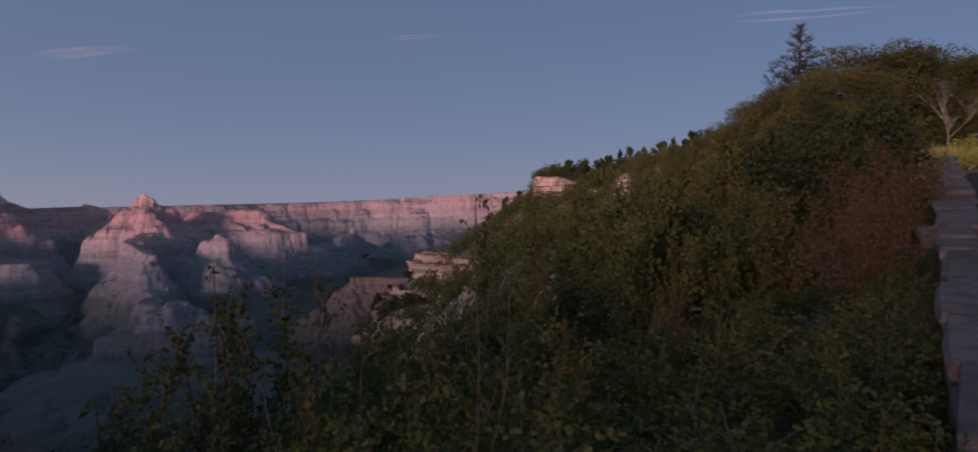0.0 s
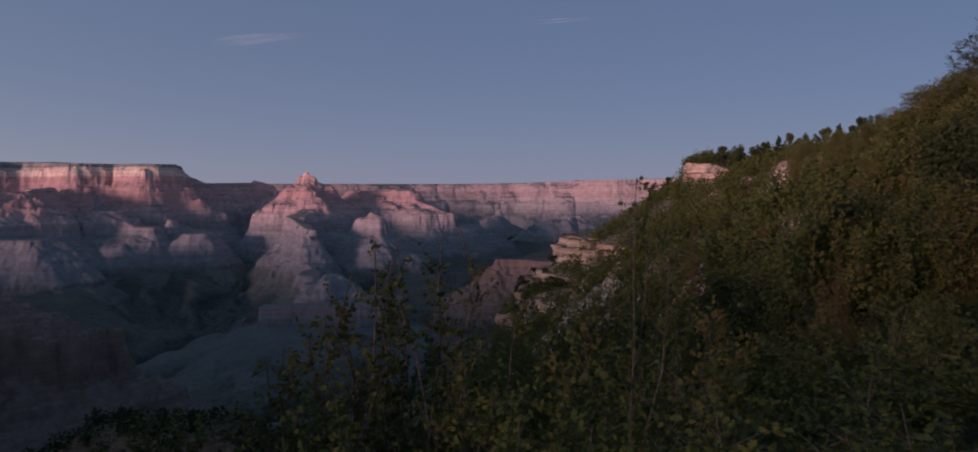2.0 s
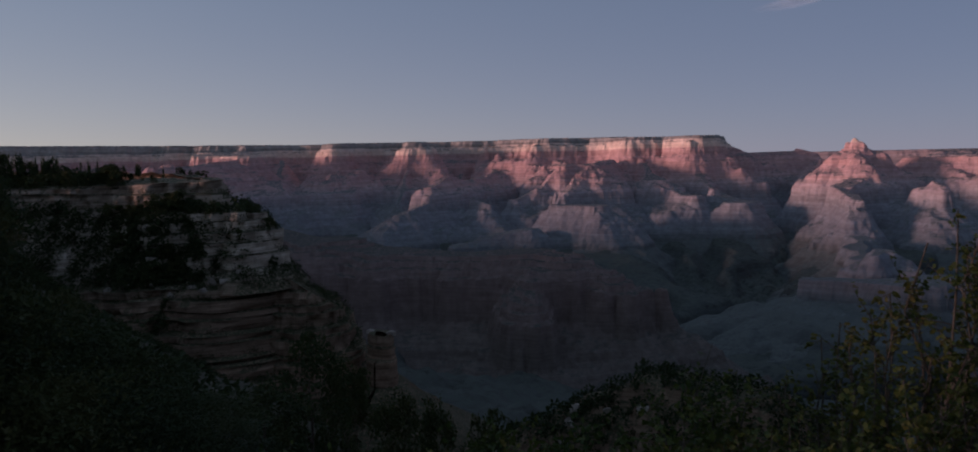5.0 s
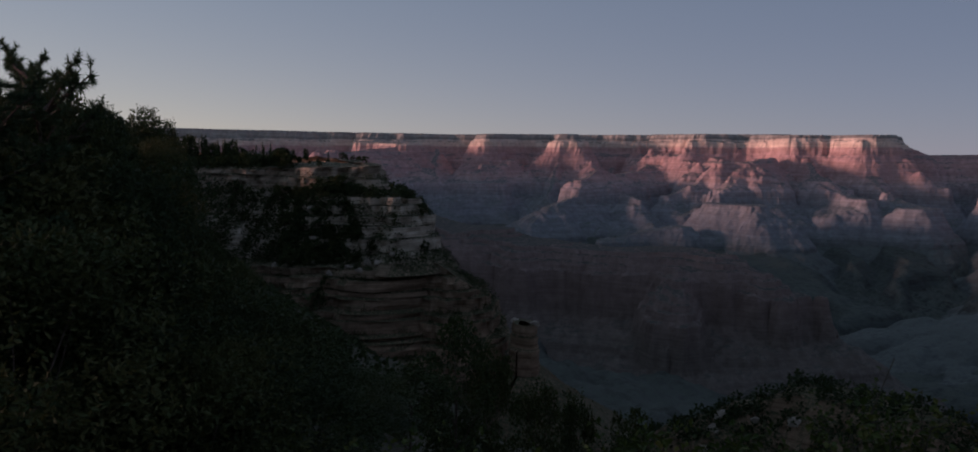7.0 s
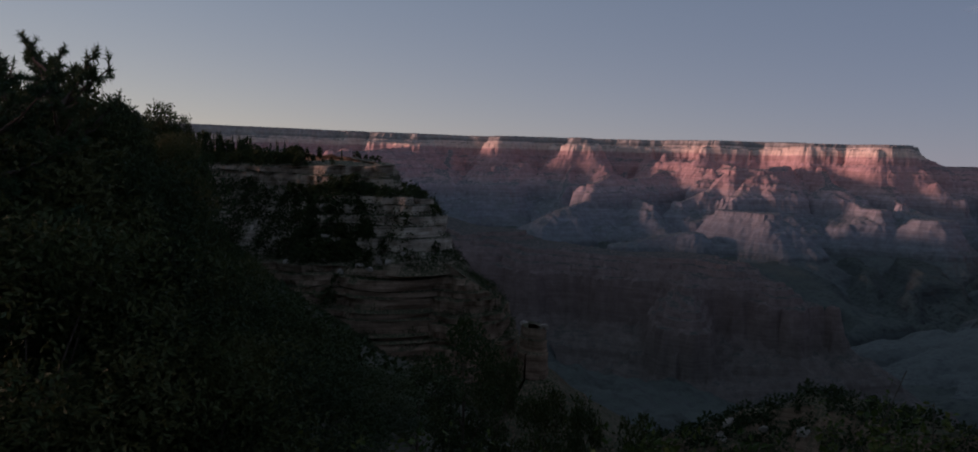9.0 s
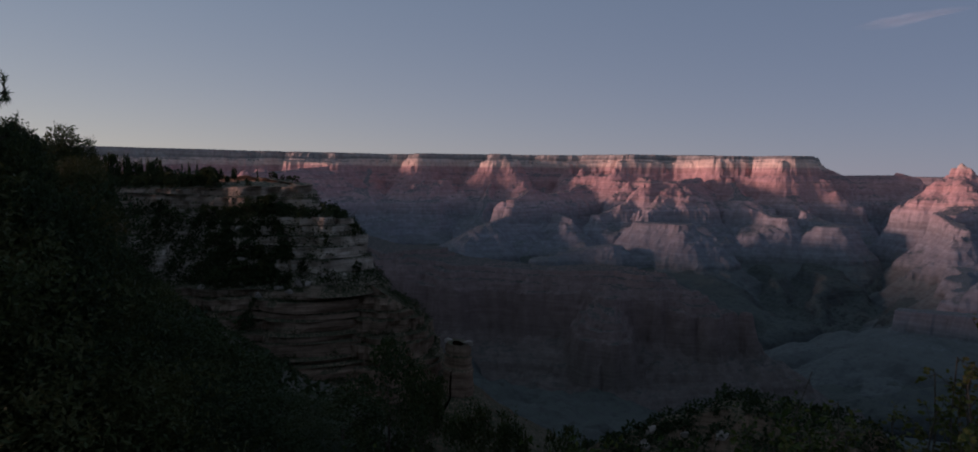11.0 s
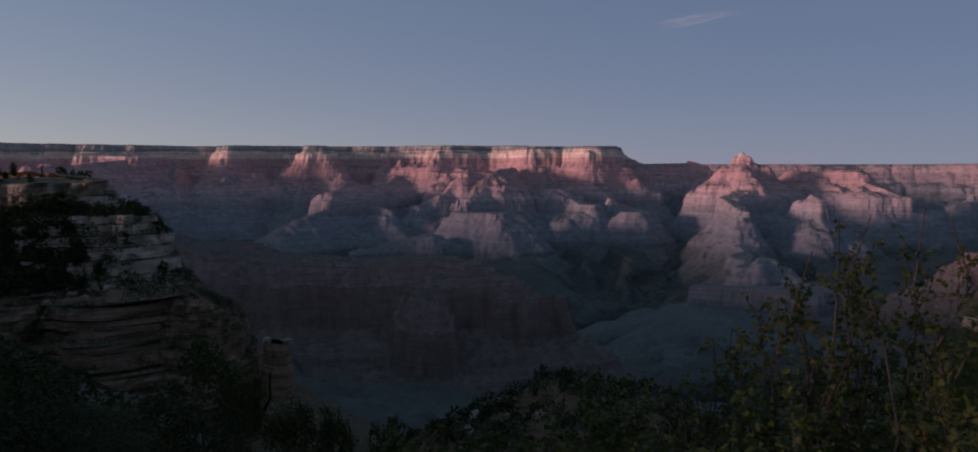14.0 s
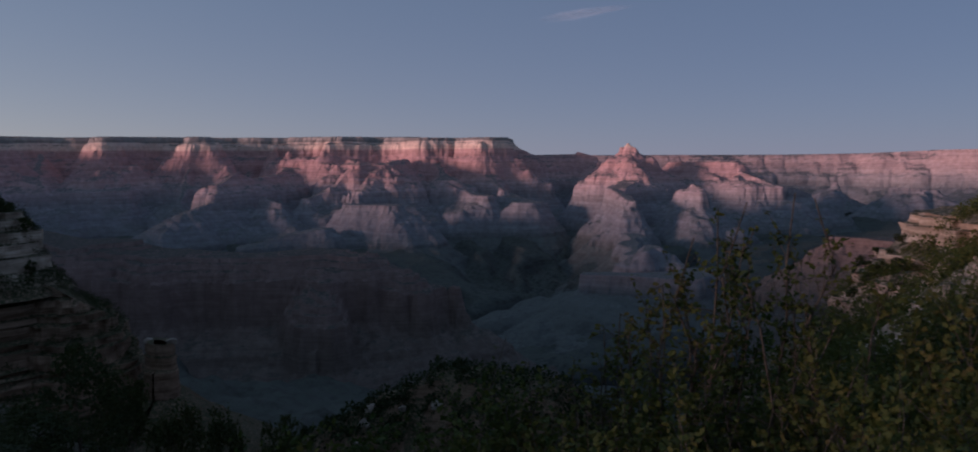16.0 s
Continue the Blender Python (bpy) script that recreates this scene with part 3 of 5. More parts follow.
def ledge_cliff(name, label, pts, beds, inward, step, seed, big=(30, 5.0), own=(5, 1.5), wave=(28, 0.7), closed=False, apart=24.0, rise=0.012):
    """A cliff of stacked beds along a line in plan: pts of (bearing, reach, top), the canyon on the right hand as one goes; beds of (top, bottom, run per metre)."""
    P = np.array([(*polar(p[0], p[1]), p[2], p[3] if len(p) > 3 else 0.0) for p in pts], float)
    if closed:
        P = np.concatenate([P, P[:1]])
    for k in range(2):
        Q = np.empty((2 * len(P) - 2, 4))
        Q[0::2], Q[1::2] = 0.75 * P[:-1] + 0.25 * P[1:], 0.25 * P[:-1] + 0.75 * P[1:]
        P = np.concatenate([Q, Q[:1]]) if closed else np.concatenate([P[:1], Q, P[-1:]])
    d = np.concatenate([[0], np.cumsum(np.hypot(*(P[1:, :2] - P[:-1, :2]).T))])
    u = np.linspace(0, d[-1], max(int(d[-1] / step), 24))
    x, y, top, ease = (np.interp(u, d, P[:, k]) for k in range(4))
    tx, ty = np.gradient(x, u), np.gradient(y, u)
    k = np.hypot(tx, ty) + 1e-9
    tx, ty = tx / k, ty / k
    for it in range(6):
        tx[1:-1], ty[1:-1] = (tx[:-2] + 2 * tx[1:-1] + tx[2:]) / 4, (ty[:-2] + 2 * ty[1:-1] + ty[2:]) / 4
    nx, ny = ty, -tx
    f = u if not closed else np.abs(u - d[-1] / 2)
    top = top + 0.5 * fbm(f / 7, f * 0 + seed, 3, seed)
    buttress = big[1] * fbm(f / big[0], f * 0 + 2.7, 3, seed + 1)
    gap = np.hypot(x[:, None] - x[None, :], y[:, None] - y[None, :]) + 1e6 * (np.abs(u[:, None] - u[None, :]) < apart)
    inward = np.minimum(inward, 0.42 * gap.min(1))
    for it in range(40):
        inward[1:-1] = np.minimum(inward[1:-1], (inward[:-2] + inward[2:]) / 2 + 0.2)
    rows = [(-inward * (1 - t), top + rise * inward * (1 - t) * (1 + 0.25 * fbm(f / 9, f * 0 + t * 5, 2, seed + 2)), 0.0) for t in np.linspace(0, 1, 9)[:-1]]
    reach, n = 0.0 * u, 0
    for hi, lo, run in beds:
        steep = run < 0.5
        run = run + ease * steep * (lo > -32)
        parts = max(int((hi - lo) / 1.5 if steep else (hi - lo) / 3.0), 1)
        back = own[1] * fbm(f / own[0] + n * 7.31, f * 0 + n * 3.17, 3, seed + 5) if steep else 0.0 * u
        for j in range(parts + 1):
            z = hi + (lo - hi) * j / parts
            zz = np.minimum(z, top)
            gone = np.clip(np.minimum(hi, top) - z, 0, None) * run
            crumb = 0.5 * own[1] * fbm(f / 2.3 + n * 3.3, f * 0 + z / 1.7, 2, seed + 9)
            live = (z < top)
            rows.append((reach + gone + np.where(live, back + crumb, 0.0), zz + wave[1] * (0.2 + 0.8 * np.clip((-z - 28) / 18, 0, 1)) * fbm(f / wave[0], f * 0 + z / 60, 2, seed + 8) * live, 1.0))
        reach = reach + np.clip(np.minimum(hi, top) - lo, 0, None) * run
        n += 1
    V = np.stack([np.stack([x + nx * (o + w * buttress), y + ny * (o + w * buttress), z + 0 * x], -1) for o, z, w in rows], 1)
    ob = make(name, grid_mesh(name, V, len(u), len(rows)), ROCK_NEAR, label, "cliff", kind="structure")
    CLIFFS.append(cast_tree(ob.data, 1000))
    return ob


LEDGES = [(-2, -6.5, 0.05), (-6.5, -7, 1.6), (-7, -11.5, 0.05), (-11.5, -33, 0.68), (-33, -34.6, 3.2), (-34.6, -37, 0.05), (-37, -37.6, 1.6), (-37.6, -41, 0.1), (-41, -41.5, 2.4), (-41.5, -43, 0.1), (-43, -43.7, 2.0), (-43.7, -47, 0.1),
          (-47, -47.8, 2.4), (-47.8, -49.5, 0.1), (-49.5, -50, 2.0), (-50, -54, 0.1), (-54, -54.8, 1.8), (-54.8, -56, 0.1), (-56, -56.6, 2.2), (-56.6, -61, 0.1), (-61, -62, 1.8), (-62, -66, 0.1), (-66, -90, 1.4), (-90, -150, 1.6)]
ledge_cliff("promontory_cliff", "dark ledgy limestone promontory with a blunt nose",
            [(100, 312, -5.2), (88, 304, -5.0), (82, 294, -4.8), (77, 283, -4.4), (73, 276, -4.1), (70, 271, -3.9), (68.3, 269, -3.8), (67.0, 268, -3.4), (66.6, 274, -3.4), (67.0, 288, -3.0), (68.2, 312, -2.6), (71, 360, -2), (79, 430, -1)],
            LEDGES, 60, 0.6, 5, (20, 4.2), (5, 2.0), (42, 5.0), rise=0.2)
ledge_cliff("nose_cliff", "pale blocky limestone nose of the promontory",
            [(71.6, 272, -12), (70.2, 265, -12), (68, 261, -12.2), (66, 257, -12.8), (64.4, 255, -13.2), (63.8, 258, -13.4), (63.9, 266, -13.2), (65, 284, -12)],
            [(-11, -12.6, 0.05), (-12.6, -13, 4.0), (-13, -15.4, 0.04), (-15.4, -15.8, 3.0), (-15.8, -18.6, 0.04), (-18.6, -19.2, 2.6), (-19.2, -22, 0.04), (-22, -22.4, 2.2), (-22.4, -25.6, 0.04), (-25.6, -26.2, 2.4), (-26.2, -30, 0.05), (-30, -37, 0.9)], 9, 0.4, 65, (9, 2.8), (2.6, 1.5), (30, 1.2), apart=16.0)
ledge_cliff("ledge_tongue", "lower ledges of the promontory, broken by scrub",
            [(67, 258, -30), (64, 252, -31), (61.4, 249, -35), (59.4, 247, -41), (58.0, 247, -45.5), (58.2, 256, -46), (61, 276, -38), (64, 296, -33)], [(-30, -33.5, 0.1)] + [b for b in LEDGES if b[0] <= -33 and b[2] != 3.2], 14, 0.5, 15, (14, 3.0), (3.5, 1.8), (30, 3.0))
ledge_cliff("rock_pillar", "square-topped rock pillar below the promontory",
            [(56.4, 238, -51), (54.9, 235, -51), (54.6, 241, -51), (55.6, 248, -51), (56.6, 246, -51)], [(-51, -54, 0.05), (-54, -54.6, 1.0), (-54.6, -58, 0.05), (-58, -58.6, 1.0), (-58.6, -66, 0.06), (-66, -140, 1.3)],
            4, 0.5, 25, (9, 1.0), (5, 0.6), closed=True, apart=9.0)
ledge_cliff("upper_cliff", "pinkish limestone cliff under the wooded rim",
            [(-10, 220, 6.0), (-5.6, 204, 6.0), (-4.5, 190, 6.0), (-5.6, 184, 6.3), (-7.2, 181, 5.6), (-9.5, 180, 2.5), (-13, 178, -2)], [(6.5, 4, 0.06), (4, 3.7, 1.0), (3.7, 1.4, 0.06), (1.4, -12, 1.5)], 10, 0.4, 35, (9, 1.8), (2.6, 1.3), (9, 0.6))
ledge_cliff("lower_cliff", "pale limestone ledge jutting from the brushy slope",
            [(1.5, 216, -10.8), (3.2, 205, -11.0), (3.3, 194, -11.0), (1.8, 187, -10.9), (-0.8, 184, -11.4), (-4, 182, -11), (-10, 178, -10)],
            [(-9, -11.8, 0.03), (-11.8, -12.0, 3.0), (-12.0, -13.8, 0.03), (-13.8, -14.1, 2.4), (-14.1, -17.6, 0.04), (-17.6, -20.5, 1.5), (-20.5, -22.5, 0.05), (-22.5, -23, 2.2), (-23, -25.0, 0.05), (-25.0, -30, 1.1), (-30, -32.5, 0.06), (-32.5, -36, 1.2), (-36, -39, 0.1), (-39, -60, 1.3)],
            14, 0.35, 45, (8, 2.4), (2.6, 2.0), (9, 0.7))
ledge_cliff("broken_ledge", "broken pale ledges stepping down under the limestone cliff",
            [(5.2, 206, -20), (6.6, 196, -24), (7.0, 188, -26), (5.4, 182, -24), (3.0, 179, -21.5), (0.5, 178, -21)],
            [(-19, -21.5, 0.05), (-21.5, -22, 3.0), (-22, -24.6, 0.05), (-24.6, -25.2, 2.6), (-25.2, -28, 0.06), (-28, -31, 1.0), (-31, -34, 0.06), (-34, -56, 1.2)],
            9, 0.35, 55, (7, 2.4), (2.4, 2.2), (9, 0.7), apart=14.0)


# ---- plants ----
def tubes(lines, r0, r1, sides=4):
    """Tapered rods along polylines, all with the same number of points."""
    P = np.asarray(lines, float)
    n, m = P.shape[:2]
    T = np.gradient(P, axis=1)
    T /= np.linalg.norm(T, axis=-1, keepdims=True) + 1e-9
    main = np.abs(P[:, -1:, 2:] - P[:, :1, 2:]) > 0.75 * np.linalg.norm(P[:, -1:] - P[:, :1], axis=-1, keepdims=True)
    up = np.where(main, np.array([1.0, 0.1, 0]), np.array([0, 0.1, 1.0])) + 0 * T
    S = np.cross(T, up)
    S /= np.linalg.norm(S, axis=-1, keepdims=True) + 1e-9
    B = np.cross(T, S)
    r0, r1 = np.broadcast_to(r0, (n,)), np.broadcast_to(r1, (n,))
    rad = r0[:, None] + (r1 - r0)[:, None] * np.linspace(0, 1, m)[None, :]
    ang = np.linspace(0, 2 * np.pi, sides, endpoint=False)
    V = P[:, :, None, :] + rad[:, :, None, None] * (np.cos(ang)[None, None, :, None] * S[:, :, None, :] + np.sin(ang)[None, None, :, None] * B[:, :, None, :])
    i = np.arange(n * m * sides).reshape(n, m, sides)
    j = np.roll(i, -1, axis=2)
    F = np.stack([i[:, :-1], j[:, :-1], j[:, 1:], i[:, 1:]], -1).reshape(-1, 4)
    return V.reshape(-1, 3), F


LOBED = np.array([(0.03, 0), (0.34, 0.34), (0.18, 0.48), (0.36, 0.7), (0.0, 1.0), (-0.36, 0.7), (-0.18, 0.48), (-0.34, 0.34)])
KITE = np.array([(0, 0), (0.34, 0.5), (0, 1.0), (-0.34, 0.5)])
BLADE = np.array([(0.05, 0), (0.0, 1.0), (-0.05, 0)])


def blades(P, axis, size, shape, rng, lift=0.5, face=None):
    """Leaves at points P along axis, each one flat outline with a random tilt."""
    n = len(P)
    axis = axis / (np.linalg.norm(axis, axis=1, keepdims=True) + 1e-9)
    nor = rng.normal(size=(n, 3)) + np.array([0, 0, lift]) if face is None else face
    side = np.cross(axis, nor)
    side /= np.linalg.norm(side, axis=1, keepdims=True) + 1e-9
    out = np.cross(side, axis)
    s = np.broadcast_to(size, (n,))[:, None, None]
    k = len(shape)
    curl = (shape[:, 0] ** 2 * 0.9 - shape[:, 1] ** 2 * 0.18)[None, :, None]
    V = P[:, None, :] + s * (shape[None, :, 1:2] * axis[:, None, :] + shape[None, :, 0:1] * side[:, None, :] + curl * out[:, None, :])
    return V.reshape(-1, 3), np.arange(n * k).reshape(n, k)


def shrub_meshes(seed, height, spread, stems, twigs, per_twig, leaf, shape, flat=0.35, lean=0.0, start=0.3, thick=0.02, twig_len=0.2, bare=0.1, drawn=0.3):
    """Stems and leaves of a many-stemmed bush, its foot at the origin."""
    rng = np.random.default_rng(seed)
    phi = rng.uniform(0, 2 * np.pi, stems)
    rho = spread * np.sqrt(rng.uniform(0.02, 1, stems))
    top = height * (1 - flat * (rho / spread) ** 2) * rng.uniform(0.72, 1.0, stems)
    top[0] = height
    rho[0] *= 0.3
    u = np.linspace(0, 1, 7)[None, :, None]
    foot = np.stack([rng.normal(0, 0.12 * spread, stems), rng.normal(0, 0.12 * spread, stems), np.full(stems, -0.15)], -1)[:, None, :]
    tip = np.stack([rho * np.cos(phi) + lean * top, rho * np.sin(phi), top], -1)[:, None, :]
    mid = foot * 0.6 + tip * 0.4
    mid[..., 2] = top[:, None] * 0.58
    L = foot * (1 - u) ** 2 + 2 * mid * u * (1 - u) + tip * u ** 2
    L = L + rng.normal(0, 0.018 * height, L.shape) * (u > 0) * (u < 1)
    vs, fs = tubes(L, thick * rng.uniform(0.7, 1.3, stems), thick * 0.25, 4)
    # twigs
    k = rng.integers(0, stems, twigs)
    t = start + (1 - start) * rng.uniform(0, 1, twigs) ** 0.8
    f = t * 6
    i0 = np.minimum(f.astype(int), 5)
    base = L[k, i0] * (1 - (f - i0))[:, None] + L[k, i0 + 1] * (f - i0)[:, None]
    way = L[k, i0 + 1] - L[k, i0]
    way /= np.linalg.norm(way, axis=1, keepdims=True)
    way = way * 0.7 + rng.normal(0, 0.75, (twigs, 3)) + np.array([0, 0, 0.15])
    way /= np.linalg.norm(way, axis=1, keepdims=True)
    ln = twig_len * height * rng.uniform(0.4, 1.15, twigs)
    v = np.linspace(0, 1, 3)[None, :, None]
    bend = rng.normal(0, 0.12, (twigs, 1, 3)) * ln[:, None, None]
    W = base[:, None, :] + way[:, None, :] * ln[:, None, None] * v + bend * v * (1 - v) * 2 + np.array([0, 0, 0.1]) * ln[:, None, None] * v ** 2
    vt, ft = tubes(W[:max(int(twigs * drawn), 2)], thick * 0.28, thick * 0.1, 3)
    stem_mesh = poly_mesh("stems", np.concatenate([vs, vt]), np.concatenate([fs, ft + len(vs)]), True)
    # leaves
    n = twigs * per_twig
    kk = np.repeat(np.arange(twigs), per_twig)
    q = rng.uniform(bare, 1.03, n)
    f = np.clip(q, 0, 1) * 2
    i0 = np.minimum(f.astype(int), 1)
    P = W[kk, i0] * (1 - (f - i0))[:, None] + W[kk, i0 + 1] * (f - i0)[:, None]
    ax = way[kk] * 0.5 + rng.normal(0, 0.7, (n, 3))
    P = P + rng.normal(0, 0.25 * leaf, (n, 3))
    vl, fl = blades(P, ax, leaf * rng.uniform(0.55, 1.15, n), shape, rng)
    return stem_mesh, poly_mesh("foliage", vl, fl)


def crown_meshes(seed, height, spread, clumps, per, leaf, low=0.12, thick=0.05, slim=1.15, ball=(0.2, 0.36), radial=0.5):
    """A rounded crown of overlapping leaf clumps on a forked trunk."""
    rng = np.random.default_rng(seed)
    z = rng.uniform(low, 0.9, clumps)
    phi = np.arange(clumps) * 2.4 + rng.normal(0, 0.4, clumps)
    wide = spread * np.sqrt(np.clip(1 - ((z - 0.38) / 0.62) ** 2, 0.05, 1)) * rng.uniform(0.35, 0.82, clumps)
    C = np.stack([wide * np.cos(phi), wide * np.sin(phi), z * height], -1)
    C[0] = (0, 0, height * 0.86)
    R = spread * rng.uniform(ball[0], ball[1], clumps)
    u = np.linspace(0, 1, 5)[None, :, None]
    foot = np.stack([0 * z, 0 * z, np.clip(z - 0.35, -0.04, 0.5) * height], -1)[:, None]
    L = foot + (C[:, None] - foot) * u + np.array([0, 0, -0.12]) * spread * u * (1 - u)
    v0, f0 = tubes(L[:14], thick * 0.4, thick * 0.12, 4)
    T = (np.linspace(0, 1, 6)[:, None] * np.array([0.04 * spread, 0.02 * spread, 0.6 * height]))[None]
    v1, f1 = tubes(T, thick, thick * 0.4, 6)
    # each limb grows out of the trunk
    for i in range(len(v0) // 20):
        f0[f0 == 20 * i] = len(v0) + int(np.argmin(np.abs(v1[:, 2] - v0[20 * i, 2])))
    F = np.concatenate([f0, f1 + len(v0)])
    used, back = np.unique(F, return_inverse=True)
    wood = poly_mesh("trunk", np.concatenate([v0, v1])[used], back.reshape(-1, 4), True)
    k = np.repeat(np.arange(clumps), per)
    n = len(k)
    v = rng.normal(size=(n, 3)) + np.array([0, 0, 0.25])
    v /= np.linalg.norm(v, axis=1, keepdims=True)
    lump = 1 + 0.22 * np.sin(v[:, 0] * 6 + k) * np.sin(v[:, 1] * 6 - k) + 0.12 * np.sin(v[:, 2] * 9 + 2 * k)
    P = C[k] + v * (R[k] * lump * rng.uniform(0.72, 1.08, n))[:, None] * np.array([1, 1, 0.85])
    vl, fl = blades(P, rng.normal(size=(n, 3)) + radial * v, leaf * rng.uniform(0.6, 1.15, n), KITE * np.array([slim, 1.0]), rng, face=v + rng.normal(0, 0.55, (n, 3)))
    return wood, poly_mesh("crown", vl, fl)


def plant(name, label, category, meshes, wood, green, group="", kind=""):
    root = tagged(new(name), label, category, group, kind)
    root.empty_display_size = 0.2
    root["top"] = max(v.co.z for v in meshes[1].vertices)
    make("branchwork" if category != "tree" else "trunk", meshes[0], wood, parent=root)
    make("foliage" if category != "tree" else "crown", meshes[1], green, parent=root)
    return root


def spot(az, r, sink=0.05):
    x, y = polar(az, r)
    return float(x), float(y), stand(x, y) - sink


def set_plant(root, az, r, size, turn, tall=1.0, sink=0.05):
    x, y, z = spot(az, r, sink)
    m = Matrix.LocRotScale((x, y, z), Euler((0, 0, turn)), (size, size, size * tall))
    c = copy_thing(root, Matrix.Identity(4)) if root.get("stands") else root
    root["stands"] = 1
    c.matrix_basis = m
    return c


rnd = random.Random(7)


def set_top(root, az, r, el, size, turn):
    """Sets a plant so that its top stands at the elevation el."""
    x, y, z = spot(az, r)
    tall = max((1.6 + r * math.tan(radians(el)) - z) / root["top"], 0.25)
    if size is None:
        size = min(max(tall, 0.7), 1.25)
    return set_plant(root, az, r, size, turn, tall / size)


# models, one unit tall where it helps: heights in metres
OAKS = [plant("oak_bush", "dense olive-green scrub oak on the rim slope", "bush",
              shrub_meshes(s, 2.6, 1.25, 12, 280, 10, 0.073, LOBED, thick=0.018, twig_len=0.2, drawn=0.4), BARK, OAK, "oak scrub below the wall") for s in (101, 102, 103)]
SPRIGS = [plant("oak_sapling", "slender leafy oak stem rising above the scrub", "bush",
                shrub_meshes(s, 4.2, 0.5, 4, 85, 11, 0.06, LOBED, flat=0.1, start=0.35, thick=0.022, twig_len=0.085, drawn=1.0), BARK, OAK, "oak scrub below the wall") for s in (111, 112)]
MIDOAKS = [plant("brush_bush", "olive-green brush on the slope", "bush",
                 shrub_meshes(s, 2.6, 1.4, 9, 330, 11, 0.085, KITE, thick=0.02, drawn=0.2), BARK, OAK, "brush on the rim slope") for s in (121, 122, 123)]
RUSTS = [plant("rust_bush", "rust-brown autumn shrub with fine twigs", "bush",
               shrub_meshes(s, 2.4, 1.15, 60, 1500, 4, 0.05, KITE, flat=0.6, thick=0.009, twig_len=0.15, start=0.2, bare=0.0, drawn=1.0), TWIG, RUST, "brush on the rim slope") for s in (131,)]
JUNIPERS = [plant("juniper_tree", "dark rounded juniper on the rim", "tree",
                  crown_meshes(s, 4.0, 1.7, 30, 130, 0.12, ball=(0.17, 0.32)), PINE_BARK, JUNIPER, "junipers along the rim") for s in (141, 142)]
SLOPES = [plant("slope_bush", "olive-green brush high on the slope", "bush",
                shrub_meshes(s, 2.6, 1.5, 8, 170, 9, 0.17, KITE, thick=0.03), BARK, OAK, "brush on the rim slope") for s in (161, 162, 163)]
RIMTREES = [plant("rim_tree", "dense rounded olive-green pinyon beside the path", "tree",
                  crown_meshes(s, 4.0, 1.75, 70, 430, 0.055, ball=(0.14, 0.28)), PINE_BARK, PINYON, "trees on the rim") for s in (181, 182)]
NEARJUN = [plant("rim_juniper", "dark dense juniper close to the wall", "tree",
                 crown_meshes(s, 4.0, 1.8, 56, 430, 0.075, slim=0.6, ball=(0.14, 0.30)), PINE_BARK, JUNIPER, "junipers along the rim") for s in (171,)]
TALLJUN = [plant("rim_juniper", "tall dark juniper on the rim with a rounded head", "tree",
                 crown_meshes(s, 6.0, 0.95, 46, 460, 0.085, low=0.25, thick=0.06, slim=0.8, ball=(0.24, 0.44)), PINE_BARK, JUNIPER, "junipers along the rim") for s in (191,)]
FARS = [plant("far_juniper", "small dark juniper on the cliff", "tree",
              crown_meshes(s, 3.6, 1.8, 10, 42, 0.45, thick=0.07), PINE_BARK, JUNIPER, "junipers on the cliffs") for s in (151, 152, 153)]

# near oak scrub below the wall
EDGE_AZ, EDGE_EL = (-34, -30, -20, -10, 0, 6, 11, 16, 20, 24, 30, 36, 45, 60, 75), (-6.0, -5.5, -6.0, -7.0, -7.2, -8.2, -9.4, -9.8, -11.6, -13.2, -14.5, -15.5, -18, -19, -19)
for r, step in ((3.4, 15), (4.6, 11), (6.0, 9), (7.8, 7.5), (10.5, 6.5), (14, 5.5)):
    az = -31 + step * 0.5 + (3.5 if r < 4 else 0)
    while az < 72:
        if not (az > 26 and r > 9) and not (az > 17 and r > 12):
            el = float(np.interp(az, EDGE_AZ, EDGE_EL)) - (6 if r < 4 else 3.2 if r < 5.5 else 0) + rnd.uniform(-1.6, 0.4)
            set_top(rnd.choice(OAKS if r < 7 else MIDOAKS), az, r, el, None, rnd.uniform(0, 6.28))
        az += step * rnd.uniform(0.85, 1.15)
for az, r, el in ((18.5, 7.0, -4.1), (17.2, 7.1, -5.0), (13.8, 7.0, -4.4), (11.0, 6.9, -4.7), (20.4, 7.2, -7.4), (24.5, 7.6, -11.6), (26, 7.8, -12.6), (33.6, 8.4, -14.3), (31.4, 8.2, -15), (22.0, 7.4, -9.4)):
    set_top(rnd.choice(SPRIGS), az, r, el, 1.0, rnd.uniform(0, 6.28))

set_top(SPRIGS[1], -0.5, 4.4, 0.35, 0.5, 1.0)

for az, r, el in ((-27.0, 4.0, -9.0), (-26.6, 5.0, -8.0), (-27.6, 6.2, -6.4), (-26.0, 3.3, -13.0), (-28.6, 5.4, -9.4), (-29.3, 7.2, -6.6), (-29.2, 8.6, -5.0), (-28.4, 4.2, -13), (-29.0, 9.8, -4.0), (-28.6, 6.4, -7.6), (-29.6, 11.4, -3.2)):
    set_top(rnd.choice(OAKS), az, r, el, 0.45, rnd.uniform(0, 6.28))

